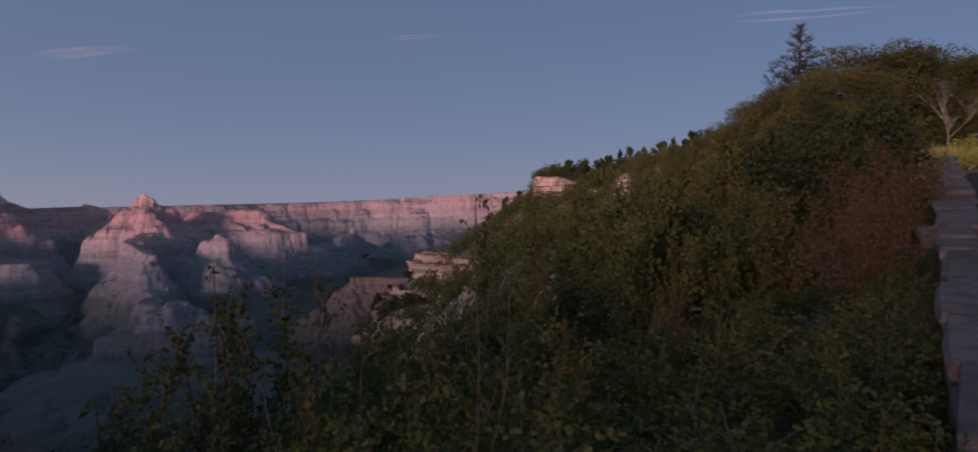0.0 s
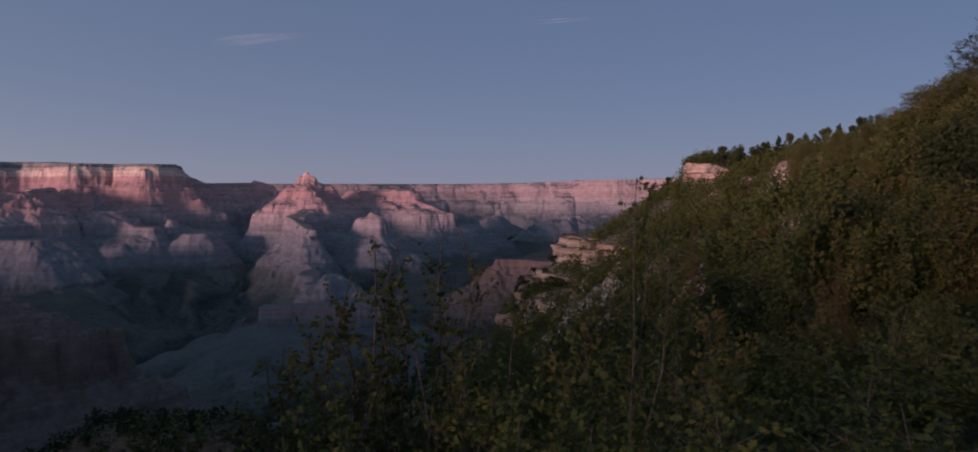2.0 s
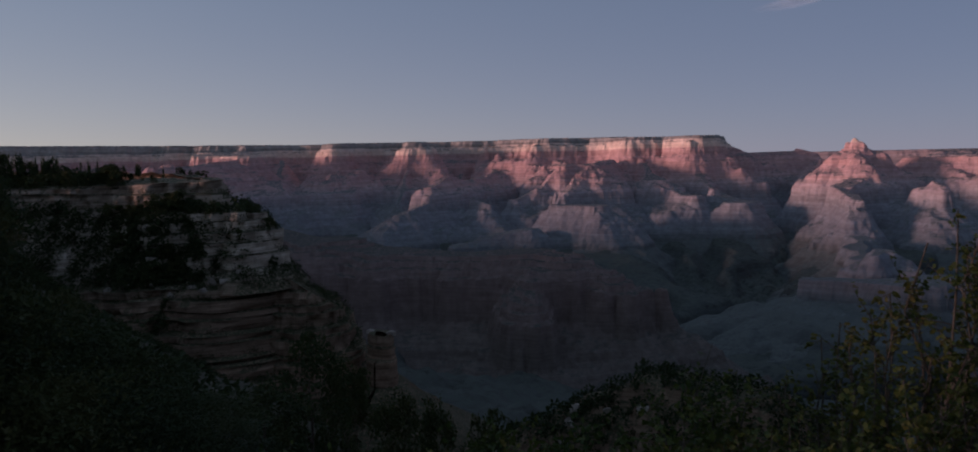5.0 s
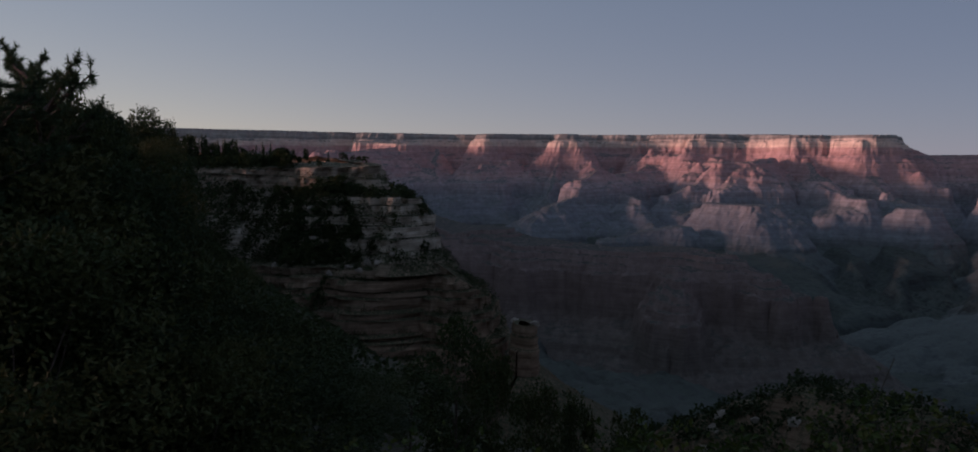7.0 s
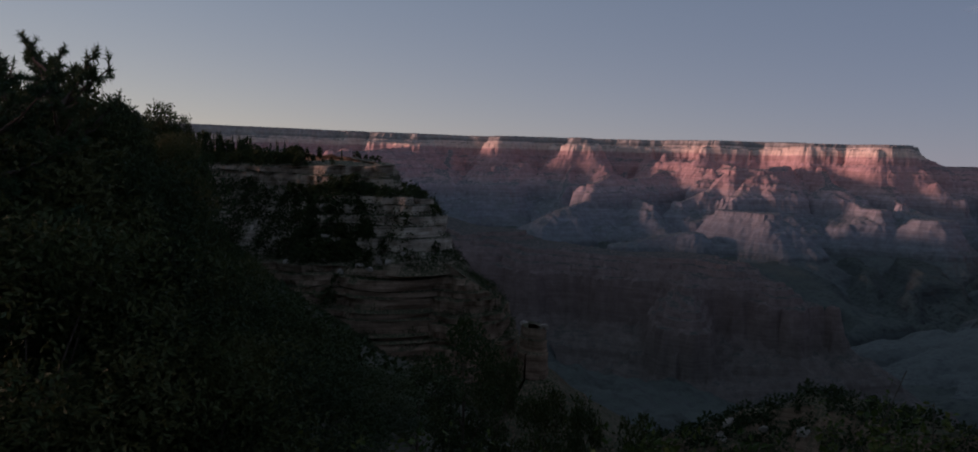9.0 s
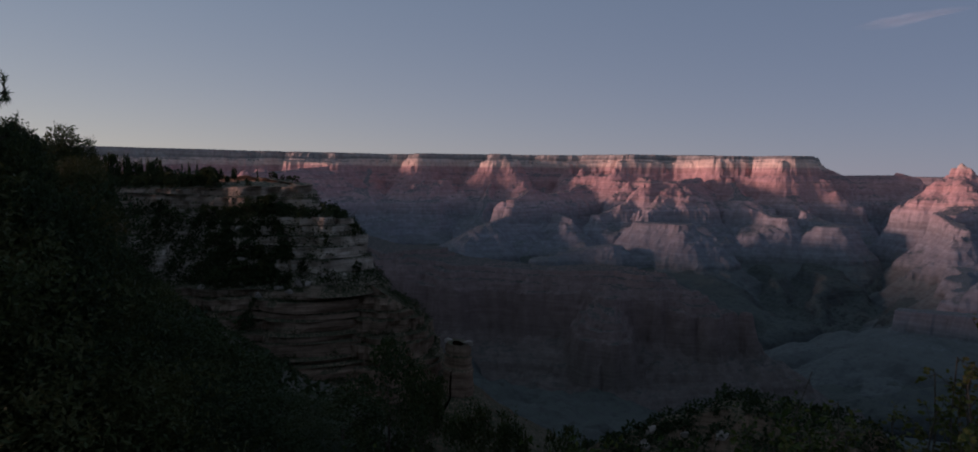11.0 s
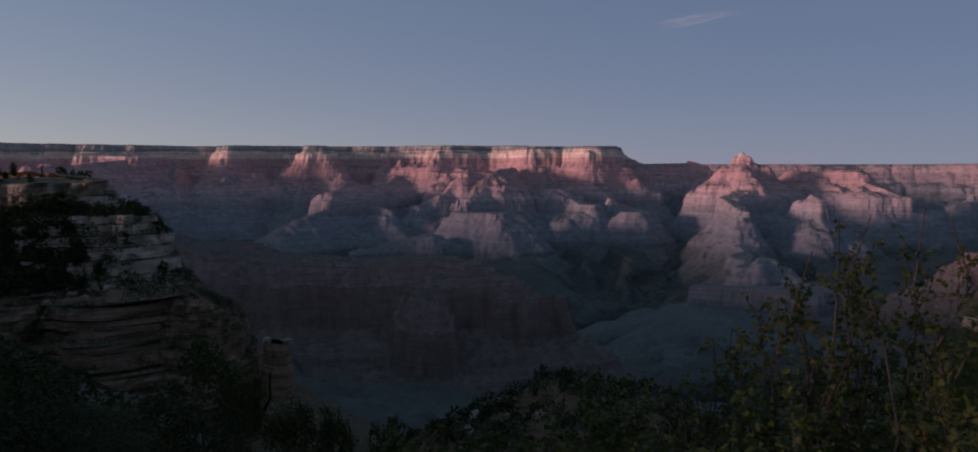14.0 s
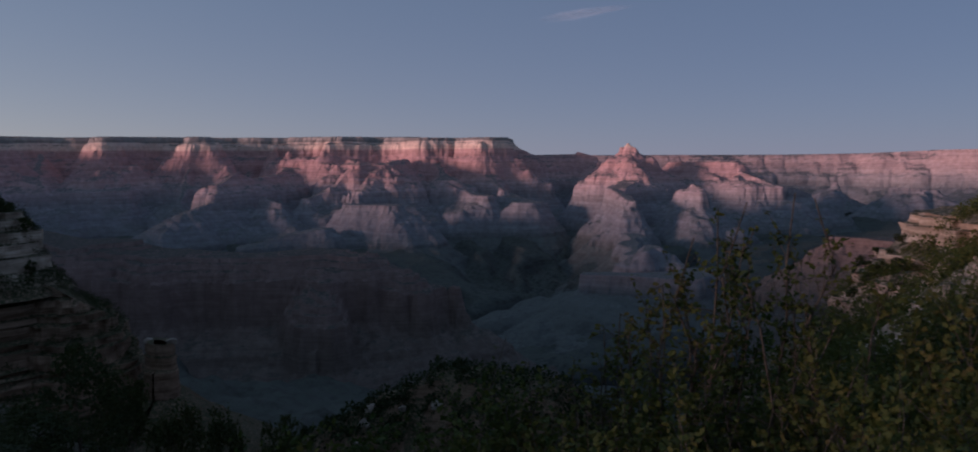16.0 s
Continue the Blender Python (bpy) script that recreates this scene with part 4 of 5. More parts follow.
# brush on the slope that runs up to the rim
set_top(RUSTS[0], -27.3, 10.6, 3.9, 0.74, 0.3)
set_top(RUSTS[0], -14.3, 11.0, -4.2, 0.3, 1.3)
set_top(RUSTS[0], -5.0, 26.0, -2.4, 0.8, 2.0)
SKY_AZ, SKY_EL = (-34, -30, -26, -22, -20, -17, -13, -9, -6, -4.5, -2, 0, 2, 4, 8), (6, 5.5, 5, 5.6, 5.0, 4.4, 3.4, 2.8, 2.0, 1.1, 0.2, -1.0, -3.0, -6.5, -9)
for i in range(400):
    az, r = rnd.uniform(-31, 5), 15 * (185 / 15) ** rnd.random()
    x, y, z = spot(az, r)
    limit = float(np.interp(az, SKY_AZ, SKY_EL))
    size = rnd.uniform(0.75, 1.35) * (1.0 if r < 60 else 1.25)
    top = math.degrees(math.atan2(z + 2.6 * size - 1.6, r))
    if top > limit or top < -14 or az < -28.6:
        continue
    if r > 120:
        continue
    u = rnd.random()
    if r < 32:
        base = rnd.choice(MIDOAKS) if u < 0.75 else rnd.choice(JUNIPERS) if u < 0.95 else RUSTS[0]
    else:
        base = rnd.choice(FARS) if u < (0.12 if r < 80 else 0.25) else rnd.choice(SLOPES)
    scale = size * (0.65 if base in JUNIPERS or base in FARS else 1.0)
    set_plant(base, az, r, scale, rnd.uniform(0, 6.28), rnd.uniform(0.85, 1.2))



def scrub(name, label, spots, leaf, per, mat, seed):
    """Countless small bushes as one mesh: spots of (x, y, z, size)."""
    rng = np.random.default_rng(seed)
    C = np.repeat(np.array(spots, float), per, axis=0)
    n = len(C)
    v = rng.normal(size=(n, 3))
    v /= np.linalg.norm(v, axis=1, keepdims=True)
    v *= rng.uniform(0.3, 1.0, n)[:, None] ** 0.5
    lump = 1 + 0.35 * np.sin(C[:, 0] * 3 + v[:, 0] * 5) * np.cos(v[:, 1] * 4 + C[:, 1])
    P = C[:, :3] + v * C[:, 3:4] * np.array([0.62, 0.62, 0.55]) * lump[:, None] + np.array([0, 0, 0.42]) * C[:, 3:4]
    vl, fl = blades(P, v + rng.normal(0, 0.5, (n, 3)), leaf * C[:, 3] * rng.uniform(0.6, 1.2, n), KITE, rng)
    return make(name, poly_mesh(name, vl, fl), mat, label, "scrub", kind="stuff")


cover = []
while len(cover) < 2700:
    az, r = rnd.uniform(-26, 10), 65 * (212 / 65) ** rnd.random()
    x, y, z = spot(az, r, 0.1)
    z2 = spot(az, r - 2.0, 0.1)[2]
    size = rnd.uniform(1.3, 3.2)
    if z - z2 > 3.0 or (az > -0.5 and -24 < z < -9 and rnd.random() < 0.6):
        cover.append((x, y, z - 30, 0.2))
        continue
    size = min(size, 1.6 + r * math.tan(radians(float(np.interp(az, SKY_AZ, SKY_EL)) + 0.5)) - z)
    cover.append((x, y, z, size))
for i in range(2000):
    az, r = rnd.uniform(-16, 9), rnd.uniform(138, 208)
    x, y, z = spot(az, r, 0.1)
    if az > -0.8 and -16 < z < -8.5 and r > 188:
        continue
    cover.append((x, y, z, min(rnd.uniform(1.4, 3.2), 1.6 + r * math.tan(radians(float(np.interp(az, SKY_AZ, SKY_EL)) + 0.6)) - z)))
cover = [c for c in cover if c[3] > 0.5]
scrub("hillside_scrub", "dense dark brush covering the far rim slope", cover, 0.19, 55, OAK, 3)

# small rounded crowns along the skyline of the slope
az = -4.6
while az > -20:
    reach = float(np.interp(az, (-20, -18.5, -11, -8, -7.4, -4.5), (92, 106, 166, 176, 197, 197)))
    set_top(rnd.choice(FARS if reach > 120 else JUNIPERS), az, reach, float(np.interp(az, SKY_AZ, SKY_EL)) + rnd.uniform(-0.3, 0.35), rnd.uniform(0.55, 0.95), rnd.uniform(0, 6.28))
    az -= rnd.uniform(0.35, 0.8)

# bushes round the two cliff bands
for i in range(26):
    az, r = rnd.uniform(1.0, 7.5), rnd.uniform(178, 205)
    if spot(az, r)[2] < -15.5:
        set_plant(rnd.choice(FARS), az, r, rnd.uniform(0.5, 1.0), rnd.uniform(0, 6.28), rnd.uniform(0.7, 1.0))
for i in range(22):
    az = rnd.uniform(-14, -7.4)
    set_top(rnd.choice(SLOPES), az, rnd.uniform(158, 172), rnd.uniform(0.1, 0.3) - 0.24 * (az + 7), rnd.uniform(1.1, 1.6), rnd.uniform(0, 6.28))

# trees on the rim beside the path
for az, r, el, wide in ((-27.6, 40, 9.5, 2.3), (-29.8, 43, 9.0, 2.1), (-32.2, 47, 8.2, 1.9), (-34.4, 42, 8.3, 2.0), (-25.2, 38, 8.2, 1.9), (-22.4, 42, 7.2, 1.7), (-20.4, 46, 6.2, 1.6), (-26.5, 33, 5.6, 1.4),
                         (-23.6, 34, 4.4, 1.3), (-33.2, 46, 5.4, 1.2), (-36, 40, 7.5, 1.6), (-18.6, 55, 5.0, 1.2), (-21, 36, 3.8, 1.2), (-17, 62, 4.4, 1.2), (-15, 75, 3.7, 1.2), (-12.6, 90, 3.1, 1.2), (-11, 150, 2.7, 1.0), (-9.6, 160, 2.4, 0.9), (-8.2, 170, 2.3, 0.8), (-7.0, 182, 2.2, 0.8), (-6.2, 187, 2.3, 0.9), (-5.2, 189, 1.9, 0.8), (-7.4, 187, 2.6, 0.9), (-8.6, 186, 2.6, 1.0), (-10, 184, 2.9, 1.0), (-2.6, 198, 0.1, 0.9), (-3.6, 196, 0.5, 0.9), (-1.2, 200, -1.4, 0.8), (0.2, 200, -2.5, 0.8),
                         (-14, 160, 2.6, 1.1), (-12.6, 164, 2.2, 1.1), (-11.4, 167, 1.8, 1.1), (-10.2, 169, 1.6, 1.0), (-9.0, 171, 1.2, 1.0), (-8.2, 172, 0.9, 0.9), (-7.4, 174, 0.5, 0.9), (-16, 150, 3.4, 1.1), (-18, 142, 3.8, 1.2)):
    set_top(rnd.choice(RIMTREES if r < 95 else FARS), az, r, el, wide, rnd.uniform(0, 6.28))

for az, r, el, wide in ((83.8, 21, 2.7, 0.9), (82.5, 22, 2.9, 0.9), (80.4, 24, 2.1, 0.5), (81.4, 23, 1.7, 0.9), (80.2, 26, 0.9, 0.9), (85.2, 16, 3.2, 0.7), (84.3, 18, 2.6, 0.8), (86.6, 13, 3.4, 0.8), (87.8, 12, 3.2, 0.8), (89.4, 11, 3.2, 0.8)):
    set_top(TALLJUN[0], az, r, el, wide, rnd.uniform(0, 6.28))

# dark trees and shrubs on the near side, west
for az, r, el, wide in ((88.6, 10.4, 3.6, 0.7), (91.6, 10, 1.5, 0.9), (86.6, 11, 3.0, 0.6), (78.6, 15, -7.5, 0.8), (76.4, 17, -10, 0.9), (82, 11.5, -6.2, 0.9), (87, 9.5, -3.5, 1.1), (92, 9, 0.0, 1.2), (74.2, 19, -12.6, 1.0),
                         (72.6, 15, -14.5, 1.0), (69, 22, -15.5, 1.2), (61, 34, -12.0, 1.3), (58.4, 37, -13.6, 1.0), (64.4, 30, -15.2, 1.2), (55, 40, -16, 1.1), (51.8, 44, -16.8, 1.0), (77.5, 11, -10, 1.1), (83, 8.5, -9, 1.0), (67, 26, -17.5, 1.1), (48, 40, -18, 1.0), (79.9, 20, -4.6, 0.8), (77.2, 24, -8.8, 0.9), (75, 24, -11.4, 0.9), (73.4, 26, -12.8, 1.0), (71.6, 26, -14, 1.0), (82, 19, 0.8, 0.8), (84.4, 9.5, -1.0, 0.9), (90, 7.5, -4, 1.0), (80, 8, -12, 0.9), (75, 9, -15, 0.9)):
    set_top(rnd.choice(JUNIPERS) if r > 22 else NEARJUN[0], az, r, el, wide, rnd.uniform(0, 6.28))


# ---- pines ----
def pine_meshes(seed, height, spread, limbs, tufts, needle, first=0.15, droop=0.0, cone=0.6, trunk=0.09, per=40, fat=1.8, bend=1.0, ends=0.25, twig=(2.2, 4.2)):
    """Trunk with limbs, and tufts of needles at the twig ends."""
    rng = np.random.default_rng(seed)
    u = np.linspace(0, 1, 9)
    T = np.stack([0.06 * bend * height * np.sin(u * 3 + seed) * u, 0.04 * bend * height * np.sin(u * 2.1), u * height * 0.9], -1)[None]
    v0, f0 = tubes(T, trunk, 0.012, 7)
    h = first + (0.98 - first) * rng.uniform(0, 1, limbs) ** 0.9
    base = np.stack([np.interp(h, u, T[0, :, k]) for k in range(3)], -1)
    phi = rng.uniform(0, 6.283, limbs)
    ln = spread * (1 - cone * h) * rng.uniform(0.55, 1.1, limbs)
    way = np.stack([np.cos(phi), np.sin(phi), rng.uniform(-0.1, 0.55, limbs) - droop], -1)
    v = np.linspace(0, 1, 6)[None, :, None]
    L = base[:, None] + way[:, None] * ln[:, None, None] * v + np.array([0, 0, 0.22]) * ln[:, None, None] * v ** 2 + rng.normal(0, 0.03, (limbs, 6, 3)) * ln[:, None, None] * v
    v1, f1 = tubes(L, trunk * 0.32, 0.006, 4)
    k = rng.choice(limbs, tufts, p=ln / ln.sum())
    t = rng.uniform(ends, 1.0, tufts) ** 0.7 * 5
    i0 = np.minimum(t.astype(int), 4)
    P = L[k, i0] * (1 - (t - i0))[:, None] + L[k, i0 + 1] * (t - i0)[:, None]
    tw = way[k] * 0.5 + rng.normal(0, 0.6, (tufts, 3)) + np.array([0, 0, 0.35])
    tw /= np.linalg.norm(tw, axis=1, keepdims=True)
    tl = needle * rng.uniform(twig[0], twig[1], tufts)
    W = P[:, None] + tw[:, None] * tl[:, None, None] * np.linspace(0, 1, 2)[None, :, None]
    v2, f2 = tubes(W, 0.008, 0.004, 3)
    wood = poly_mesh("trunk", np.concatenate([v0, v1, v2]), np.concatenate([f0, f1 + len(v0), f2 + len(v0) + len(v1)]), True)
    kk = np.repeat(np.arange(tufts), per)
    q = rng.uniform(0.25, 1.0, tufts * per)
    N = P[kk] + tw[kk] * (tl[kk] * q)[:, None]
    ax = tw[kk] * 0.6 + rng.normal(0, 0.62, (tufts * per, 3))
    vn, fn = blades(N, ax, needle * rng.uniform(0.7, 1.2, tufts * per), BLADE * np.array([fat, 1.0]), rng, 0.0)
    return wood, poly_mesh("crown", vn, fn)


PINES = [plant("pinyon_pine", "dark pinyon pine with tufted needles at the rim", "tree", pine_meshes(s, 5.4, 1.9, 110, 2000, 0.085, 0.15, 0.0, 0.5, 0.09, 48, 1.8, bend=0.3, ends=0.4, twig=(0.8, 2.2)), PINE_BARK, NEEDLE, "pines at the rim") for s in (201, 202)]
set_top(PINES[0], 92.6, 8.8, 4.4, 0.9, 0.4)
set_top(PINES[1], 95.0, 8.4, 4.6, 1.0, 2.2)
set_top(PINES[1], 88.0, 9.8, 6.4, 0.75, 4.0)
set_top(PINES[0], 89.8, 11.6, 6.0, 0.7, 3.1)
set_top(PINES[0], 86.6, 11.5, 4.8, 0.65, 5.1)
SPRUCE = plant("fir_tree", "tall dark fir rising above the rim trees", "tree", pine_meshes(211, 11.0, 4.2, 150, 2900, 0.11, 0.1, 0.3, 0.97, 0.16, 26, bend=0.1), PINE_BARK, NEEDLE)
set_top(SPRUCE, -23.2, 56, 11.2, 1.0, 0.0)


# ---- leafless trees ----
def bare_tree(name, label, seed, height, spread, forks, mat):
    rng = np.random.default_rng(seed)
    lines, rads = [], []

    def grow(p, d, ln, rad, depth):
        q = [p]
        for k in range(5):
            d = d + Vector(rng.normal(0, 0.13, 3))
            d.normalize()
            q.append(q[-1] + d * ln / 5)
        lines.append([tuple(c) for c in q])
        rads.append(rad)
        if depth:
            for k in range(forks):
                e = d + Vector(rng.normal(0, spread, 3))
                e.z += 0.15
                e.normalize()
                grow(q[rng.integers(3, 6)], e, ln * rng.uniform(0.5, 0.75), rad * 0.5, depth - 1)
    grow(Vector((0, 0, -0.1)), Vector((0.05, 0, 1)), height * 0.3, height * 0.0065, 3)
    v, f = tubes(lines, np.array(rads), np.array(rads) * 0.5, 4)
    ob = make(name, poly_mesh(name, v, f, True), mat, label, "tree")
    ob["top"] = float(v[:, 2].max())
    return ob


grey = bare_tree("bare_tree", "leafless grey tree among green rim trees", 5, 6.0, 0.4, 5, GREY_BARK)
set_top(grey, -31.6, 34, 6.9, 1.0, 1.0)
snag = bare_tree("dead_tree", "small dead bare tree on the skyline", 9, 4.0, 0.6, 3, GREY_BARK)
set_top(snag, -19.2, 44, 6.1, 1.0, 0.0)
for i in range(16):
    az, r = rnd.uniform(-26, 0), rnd.uniform(14, 45)
    set_plant(snag, az, r, rnd.uniform(0.55, 0.8), rnd.uniform(0, 6), 1.2)

# ---- lit shrub beyond the wall's end ----
grass = plant("roadside_shrub", "yellow-green shrub lit by a warm lamp", "bush", shrub_meshes(301, 1.0, 1.3, 26, 320, 8, 0.09, KITE, thick=0.008, twig_len=0.3), BARK, LIT_GRASS)
set_plant(grass, -32.3, 33, 1.0, 0.0)
set_plant(grass, -33.6, 36, 1.2, 2.0)

# ---- scrub on the slopes under the rim ----
for i in range(26):
    az, r = rnd.uniform(14, 74), 42 * (230 / 42) ** rnd.random()
    x, y, z = spot(az, r)
    if math.degrees(math.atan2(z - 1.6, r)) < -10:
        set_plant(rnd.choice(FARS), az, r, rnd.uniform(0.35, 0.8), rnd.uniform(0, 6.28), rnd.uniform(0.6, 1.0))

low = []
for i in range(1100):
    az, r = rnd.uniform(18, 76), 50 * (240 / 50) ** rnd.random()
    x, y, z = spot(az, r, 0.1)
    low.append((x, y, z, rnd.uniform(0.8, 2.2)))
for i in range(1700):
    az, r = rnd.uniform(18, 51), rnd.uniform(140, 215)
    x, y, z = spot(az, r, 0.1)
    low.append((x, y, z, rnd.uniform(1.2, 3.0)))
scrub("slope_scrub", "dark low scrub on the slope under the rim", low, 0.4, 30, JUNIPER, 9)

# ---- cliff junipers on the dark promontory: singly along its crest, thick on its slope ----
for az, el, k in ((72.9, 0.25, 0.9), (72.3, 0.2, 0.8), (71.9, -0.3, 0.8), (71.4, 0.3, 0.9), (70.0, 0.25, 1.2), (69.2, -0.5, 0.6), (68.5, -0.6, 0.6), (73.3, -0.1, 1.0)):
    set_top(rnd.choice(FARS), az, 280.0, el, k, rnd.uniform(0, 6.28))
for i in range(44):
    az = 73.2 + 0.25 * i
    set_top(rnd.choice(FARS), az, 284 + rnd.uniform(0, 14) + 1.5 * (az - 73), float(np.interp(az, (73.4, 77, 81), (0.5, 0.9, 1.2))) + rnd.uniform(-0.45, 0.15), rnd.uniform(0.9, 1.4), rnd.uniform(0, 6.28))
for i in range(22):
    set_plant(rnd.choice(FARS), rnd.uniform(66.4, 75), rnd.uniform(270, 296), rnd.uniform(0.4, 1.1), rnd.uniform(0, 6.28), rnd.uniform(0.7, 1.0), sink=0.2)
for az, r, k in ((65.6, 266, 1.5), (65.1, 264, 1.1), (64.4, 262, 1.15), (64.0, 260, 0.8), (67.4, 262, 0.8), (68.3, 264, 1.0), (69.4, 266, 1.0),
                 (66.9, 252, 1.3), (68.2, 255, 1.7), (69.0, 253, 1.4), (65.2, 250, 1.0), (70.4, 262, 1.6), (63.2, 256, 1.1), (62.9, 259, 0.9), (63.0, 252, 1.0)):
    set_plant(rnd.choice(FARS), az, r, k, rnd.uniform(0, 6.28), rnd.uniform(0.95, 1.25))
n_set = 0
while n_set < 90:
    az, r = rnd.uniform(57, 78) if rnd.random() < 0.2 else rnd.uniform(67, 74), rnd.uniform(235, 330)
    x, y, z = spot(az, r)
    el = math.degrees(math.atan2(z - 1.6, r))
    if not (-33 < z < -12 and az > 68 and rnd.random() < 0.8 or z > -4.5 and az > 72.5 or z < -33 and rnd.random() < 0.06):
        n_set += 0.015
        continue
    n_set += 1
    k = rnd.uniform(0.9, 1.6) if z > -5 else rnd.uniform(0.8, 1.9)
    set_plant(rnd.choice(FARS), az, r, k, rnd.uniform(0, 6.28), rnd.uniform(0.8, 1.15), sink=0.2)


brush = []
for i in range(11000):
    az, r = rnd.uniform(57, 84), rnd.uniform(225, 330)
    x, y, z = spot(az, r, 0.1)
    slope = -34 < z < -11 and (az > 67.4 or az > 64.5 and rnd.random() < 0.3)
    flat = abs(z - spot(az, r - 1.2, 0.1)[2]) < 1.6
    if slope or z > -75 and flat and (az > 73.5 if z > -6 else rnd.random() < 0.6):
        brush.append((x, y, z, rnd.uniform(1.6, 4.2) if slope or z > -5 else rnd.uniform(0.8, 2.2)))
scrub("cliff_scrub", "dark scrub on the ledges of the promontory", brush, 0.27, 30, JUNIPER, 5)


def boulder(seed, size, label):
    """A fallen block: a cube cut by random planes."""
    rng = random.Random(seed)
    bm = bmesh.new()
    bmesh.ops.create_cube(bm, size=1.0)
    for k in range(9):
        n = Vector((rng.gauss(0, 1), rng.gauss(0, 1), rng.gauss(0, 0.8))).normalized()
        cut = bmesh.ops.bisect_plane(bm, geom=bm.verts[:] + bm.edges[:] + bm.faces[:], plane_co=n * rng.uniform(0.36, 0.5), plane_no=n, clear_outer=True)
        bmesh.ops.contextual_create(bm, geom=[g for g in cut["geom_cut"] if isinstance(g, bmesh.types.BMEdge)])
    for v in bm.verts:
        v.co = Vector((v.co.x * size[0], v.co.y * size[1], v.co.z * size[2]))
    bmesh.ops.recalc_face_normals(bm, faces=bm.faces[:])
    me = bpy.data.meshes.new("boulder")
    bm.to_mesh(me)
    bm.free()
    return make("boulder", me, BOULDER, label, "rock", "boulders on the promontory")


STONES = [boulder(s, d, "pale fallen limestone block on the dark slope") for s, d in ((1.3, (4.2, 2.6, 2.0)), (4.1, (3.0, 2.2, 2.4)), (7.7, (5.0, 2.4, 1.5)))]
for az, r, k in ((69.9, 249, 0.9), (71.3, 252, 0.8), (72.6, 254, 0.8), (66.4, 247, 0.8), (65.4, 247, 0.7), (70.8, 256, 0.8), (68.4, 249, 0.7), (71.2, 262, 0.7), (73.6, 257, 0.7), (67.2, 250, 0.9), (67.8, 246, 0.6),
                 (47.2, 199, 0.7), (42.0, 194, 0.8), (41.6, 192, 0.6), (42.4, 189, 0.6), (48.4, 200, 0.6), (41.2, 197, 0.9), (39.0, 195, 0.6), (36.4, 192, 0.7),
                 (55.6, 240, 0.8), (54.9, 238, 0.7), (56.3, 243, 0.6), (66.2, 262, 0.8), (65.4, 261, 0.6), (68.0, 266, 0.7), (69.0, 263, 0.6), (70.3, 254, 0.6)):
    set_plant(rnd.choice(STONES), az, r, k, rnd.uniform(0, 6.28), rnd.uniform(1.0, 1.5), sink=-0.1)

# ---- thin clouds high over the canyon ----
def cloud_material():
    m = bpy.data.materials.new("thin_cloud")
    m.use_nodes = True
    n, l = m.node_tree.nodes, m.node_tree.links
    b = n["Principled BSDF"]
    b.inputs["Base Color"].default_value = (0.80, 0.88, 0.96, 1)
    b.inputs["Roughness"].default_value = 1.0
    b.inputs["Specular IOR Level"].default_value = 0.0
    tex = n.new("ShaderNodeTexCoord")
    mp = n.new("ShaderNodeMapping")
    mp.inputs["Scale"].default_value = (1.6, 0.5, 1.2)
    l.new(tex.outputs["Generated"], mp.inputs["Vector"])
    f = noise_tex(n, l, 0.8, mp.outputs["Vector"], 1, 0.4, 0.0, 0.6)
    # wisps thin out towards their rims
    sep = n.new("ShaderNodeSeparateXYZ")
    l.new(tex.outputs["Generated"], sep.inputs[0])
    for axis in ("X", "Z"):
        hump = n.new("ShaderNodeMath")
        hump.operation = "PINGPONG"
        hump.inputs[1].default_value = 0.5
        l.new(sep.outputs[axis], hump.inputs[0])
        soft = n.new("ShaderNodeMapRange")
        soft.interpolation_type = "SMOOTHSTEP"
        soft.inputs["From Max"].default_value = 0.45
        l.new(hump.outputs[0], soft.inputs["Value"])
        mul = n.new("ShaderNodeMath")
        mul.operation = "MULTIPLY"
        l.new(f, mul.inputs[0])
        l.new(soft.outputs["Result"], mul.inputs[1])
        f = mul.outputs[0]
    info = n.new("ShaderNodeMath")
    info.operation = "MULTIPLY"
    info.inputs[1].default_value = 0.16
    l.new(f, info.inputs[0])
    tr, mx = n.new("ShaderNodeBsdfTransparent"), n.new("ShaderNodeMixShader")
    l.new(info.outputs[0], mx.inputs[0])
    l.new(tr.outputs[0], mx.inputs[1])
    l.new(b.outputs[0], mx.inputs[2])
    l.new(mx.outputs[0], n["Material Output"].inputs["Surface"])
    return m


CLOUD = cloud_material()


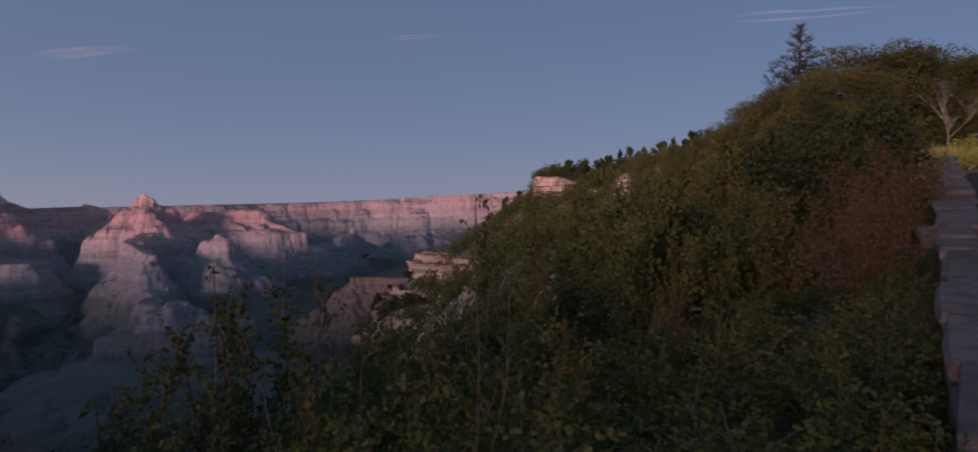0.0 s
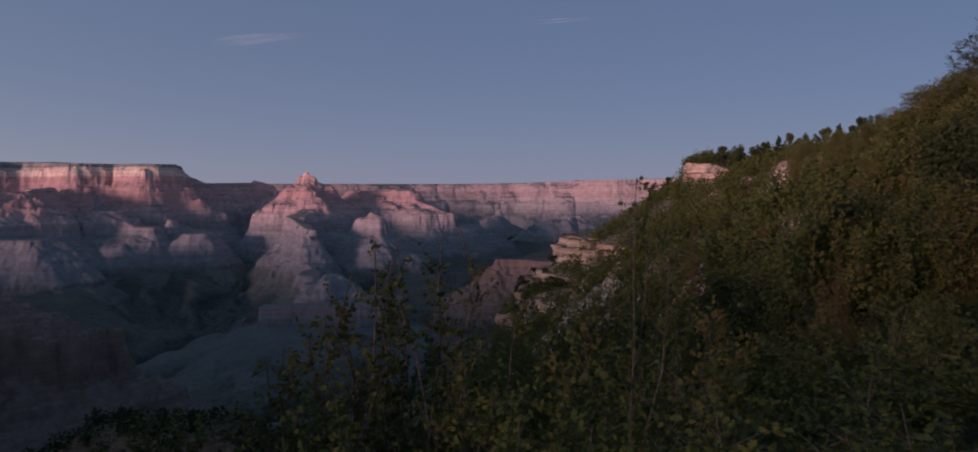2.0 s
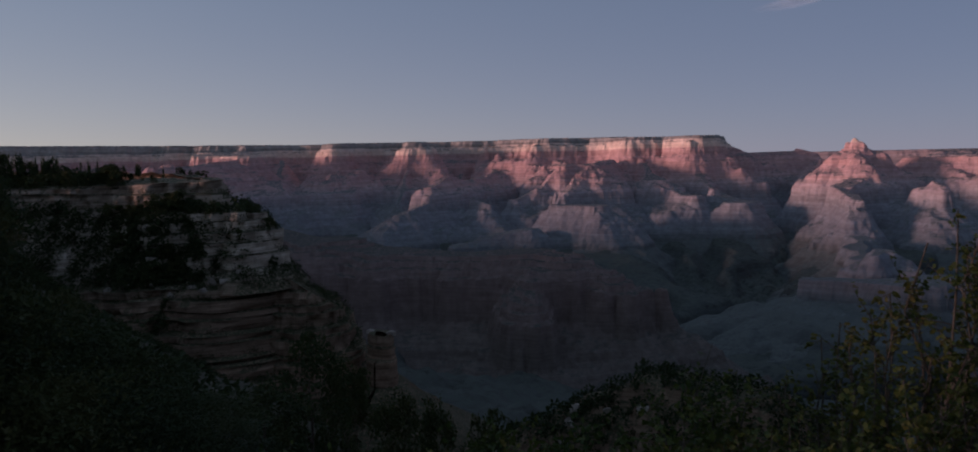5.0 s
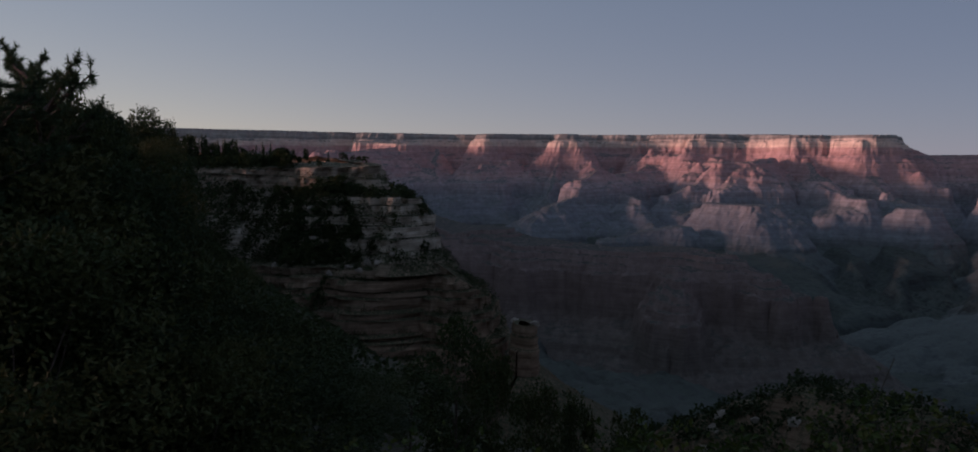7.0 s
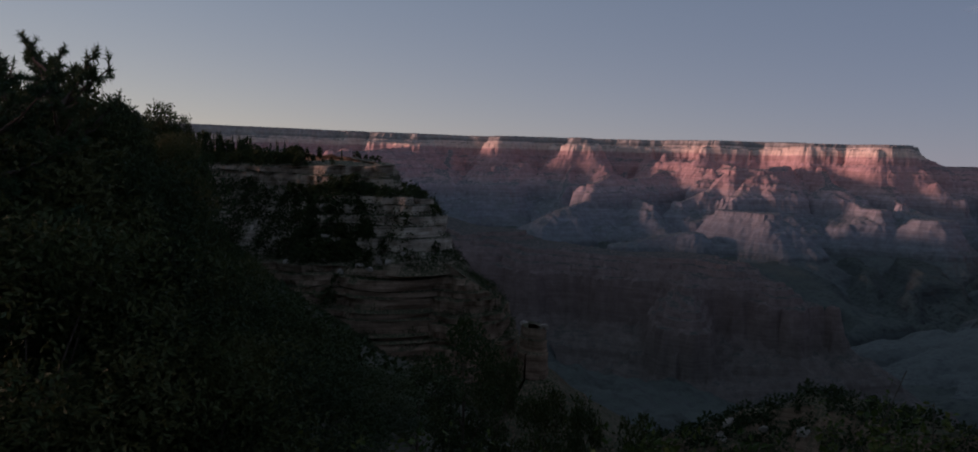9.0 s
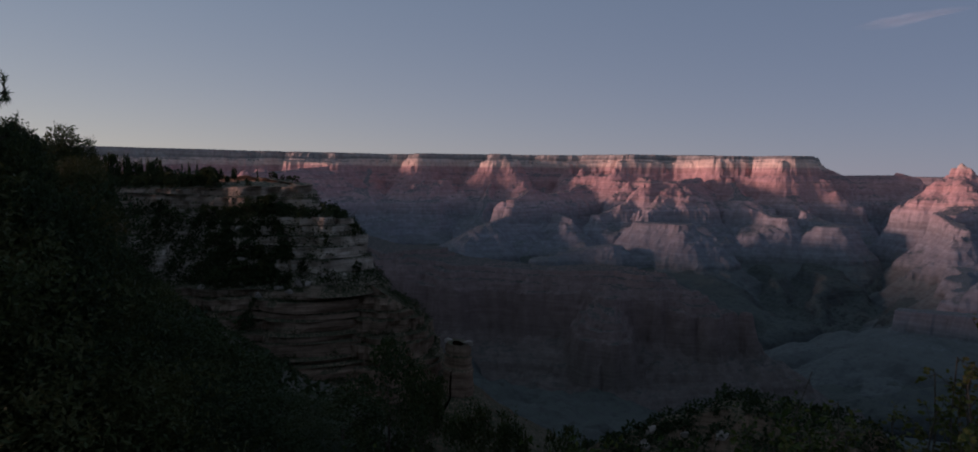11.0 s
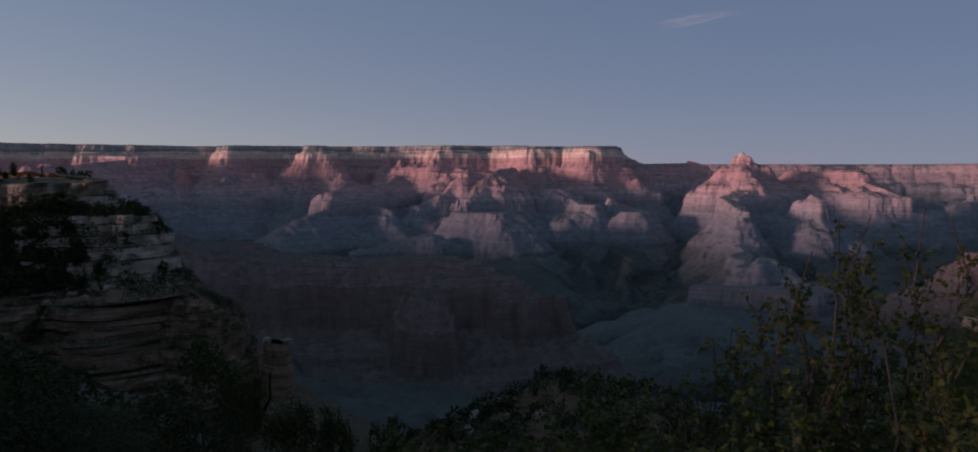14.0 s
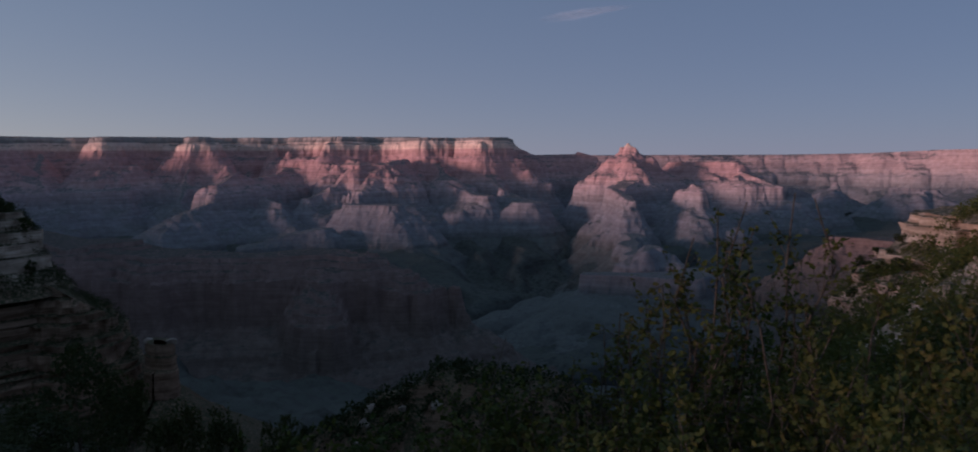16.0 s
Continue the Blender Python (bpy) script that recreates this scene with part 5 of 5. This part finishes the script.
def cloud(az, el, r, length, height, tilt, seed):
    """A long thin streak: a flat spindle with ragged edges, tilted across the view."""
    u, w = np.linspace(-1, 1, 61), np.linspace(0, 2 * np.pi, 12, endpoint=False)
    U, Wn = np.meshgrid(u, w, indexing="ij")
    fat = (1 - U ** 2) ** 0.7 * (0.8 + 0.2 * fbm(U * 3 + seed, Wn * 0 + 3, 2, 5)) * (1 - 0.35 * U)
    X, Y, Z = U * length / 2, np.cos(Wn) * fat * length * 0.12, np.sin(Wn) * fat * height / 2 + 0.12 * height * fbm(U * 2.5, U * 0 + seed, 2, 6)
    i = np.arange(732).reshape(61, 12)
    j = np.roll(i, -1, axis=1)
    F = np.stack([i[:-1], j[:-1], j[1:], i[1:]], -1).reshape(-1, 4)
    ob = make("cloud", poly_mesh("cloud", np.stack([X, Y, Z], -1), F, True), CLOUD, "thin pale streak of evening cloud", "cloud")
    x, y = polar(az, r)
    ob.matrix_basis = Matrix.LocRotScale((x, y, 1.6 + r * math.tan(radians(el))), Euler((0, radians(tilt), radians(az)), "XYZ"), None)


cloud(25.3, 10.0, 4500, 600, 60, -6.5, 1)
cloud(-24.0, 11.6, 4500, 1000, 36, 2.0, 2)
cloud(3.6, 11.6, 4500, 420, 20, -4.0, 3)

# ---- path and stone wall along the rim ----
def strip(name, s0, s1, l0, l1, lift, mat, label, category):
    ls = np.linspace(l0, l1, 60)
    ss = np.linspace(s0, s1, 8)
    Lg, Sg = np.meshgrid(ls, ss, indexing="ij")
    x, y = Lg * WALL_U[0] + Sg * WALL_N[0], Lg * WALL_U[1] + Sg * WALL_N[1]
    return make(name, grid_mesh(name, np.stack([x, y, path_height(Lg) + lift + 0.01 * fbm(x, y, 2, 4)], -1), 60, 8, flip=False), mat, label, category, kind="structure")


strip("footpath", -4.2, -0.62, -8, 60, 0.04, ASPHALT, "dark paved footpath along the rim wall", "path")
lamp2 = bpy.data.lights.new("path_lamp", "SPOT")
lamp2.energy, lamp2.color, lamp2.spot_size, lamp2.shadow_soft_size = 900, (1.0, 0.68, 0.28), radians(60), 0.15
pl = new("path_lamp", lamp2)
lx, ly = polar(-37.5, 30)
tx, ty = polar(-32.6, 33.5)
pl.matrix_world = look((float(lx), float(ly), 5.5), (float(tx), float(ty), 2.2))

wall = tagged(new("stone_wall"), "low rough limestone wall along the rim path", "wall", kind="structure")


def slab(seed, size):
    """A rough-hewn block with chipped edges."""
    bm = bmesh.new()
    bmesh.ops.create_cube(bm, size=1.0)
    bmesh.ops.subdivide_edges(bm, edges=bm.edges[:], cuts=1, use_grid_fill=True)
    for v in bm.verts:
        k = sum(abs(c) > 0.4 for c in v.co)
        v.co *= {3: 0.93, 2: 0.985, 1: 1.0, 0: 1.0}[k]
        v.co += Vector((noise.noise(v.co * 3 + Vector((seed, 1, 0))), noise.noise(v.co * 3 + Vector((seed, 5, 2))), noise.noise(v.co * 3 + Vector((seed, 9, 4))))) * 0.09
        v.co = Vector((v.co.x * size[0], v.co.y * size[1], v.co.z * size[2]))
    me = bpy.data.meshes.new("stone")
    bm.to_mesh(me)
    bm.free()
    me.materials.append(WALLSTONE)
    return me


CAPS = [slab(20 + i, (0.58, 0.62, 0.15)) for i in range(5)]
FACES = [slab(40 + i, (0.42, 0.24, 0.15)) for i in range(5)]


def lay(mesh, l, s, z, turn, sx=1.0, sy=1.0, sz=1.0):
    ob = new("stone", mesh)
    ob.parent = wall
    slope = math.atan2(path_height(l + 0.5) - path_height(l - 0.5), 1.0)
    ob.matrix_basis = Matrix.LocRotScale((l * WALL_U[0] + s * WALL_N[0], l * WALL_U[1] + s * WALL_N[1], float(path_height(l)) + z),
                                         Euler((rnd.uniform(-0.03, 0.03), -slope + rnd.uniform(-0.03, 0.03), math.atan2(WALL_U[1], WALL_U[0]) + turn)), (sx, sy, sz))
    return ob


l = -3.0
while l < 33:
    w = rnd.uniform(1.5, 2.8)
    lay(rnd.choice(CAPS), l + 0.29 * w, -0.38 - (0.06 if l < 8 else 0.0) + rnd.uniform(-0.04, 0.05) + (0.26 if 10.6 < l < 12.2 else 0.0), 0.5 + rnd.uniform(-0.025, 0.03), rnd.uniform(-0.06, 0.06), w, rnd.uniform(0.9, 1.15), rnd.uniform(0.8, 1.3))
    l += 0.58 * w + 0.015
for s0 in (-0.22, -0.58):
    for course in range(3):
        l = -3.0 + course * 0.17
        while l < 33:
            w = rnd.uniform(0.7, 1.5)
            if s0 > -0.3 or l < 14:
                lay(rnd.choice(FACES), l + 0.21 * w, s0 + rnd.uniform(-0.025, 0.025), 0.06 + course * 0.15 + rnd.uniform(-0.01, 0.01), rnd.uniform(-0.04, 0.04), w, 1.0, rnd.uniform(0.9, 1.08))
            l += 0.42 * w + 0.015
ls = np.linspace(-3, 33, 40)
core = np.array([[(l * WALL_U[0] + s * WALL_N[0], l * WALL_U[1] + s * WALL_N[1], path_height(l) + z) for s, z in ((-0.2, -0.4), (-0.2, 0.45), (-0.61, 0.45), (-0.61, -0.4))] for l in ls])
make("mortar_core", grid_mesh("mortar_core", core, 40, 4), MORTAR, "dark recessed mortar between stones", parent=wall)
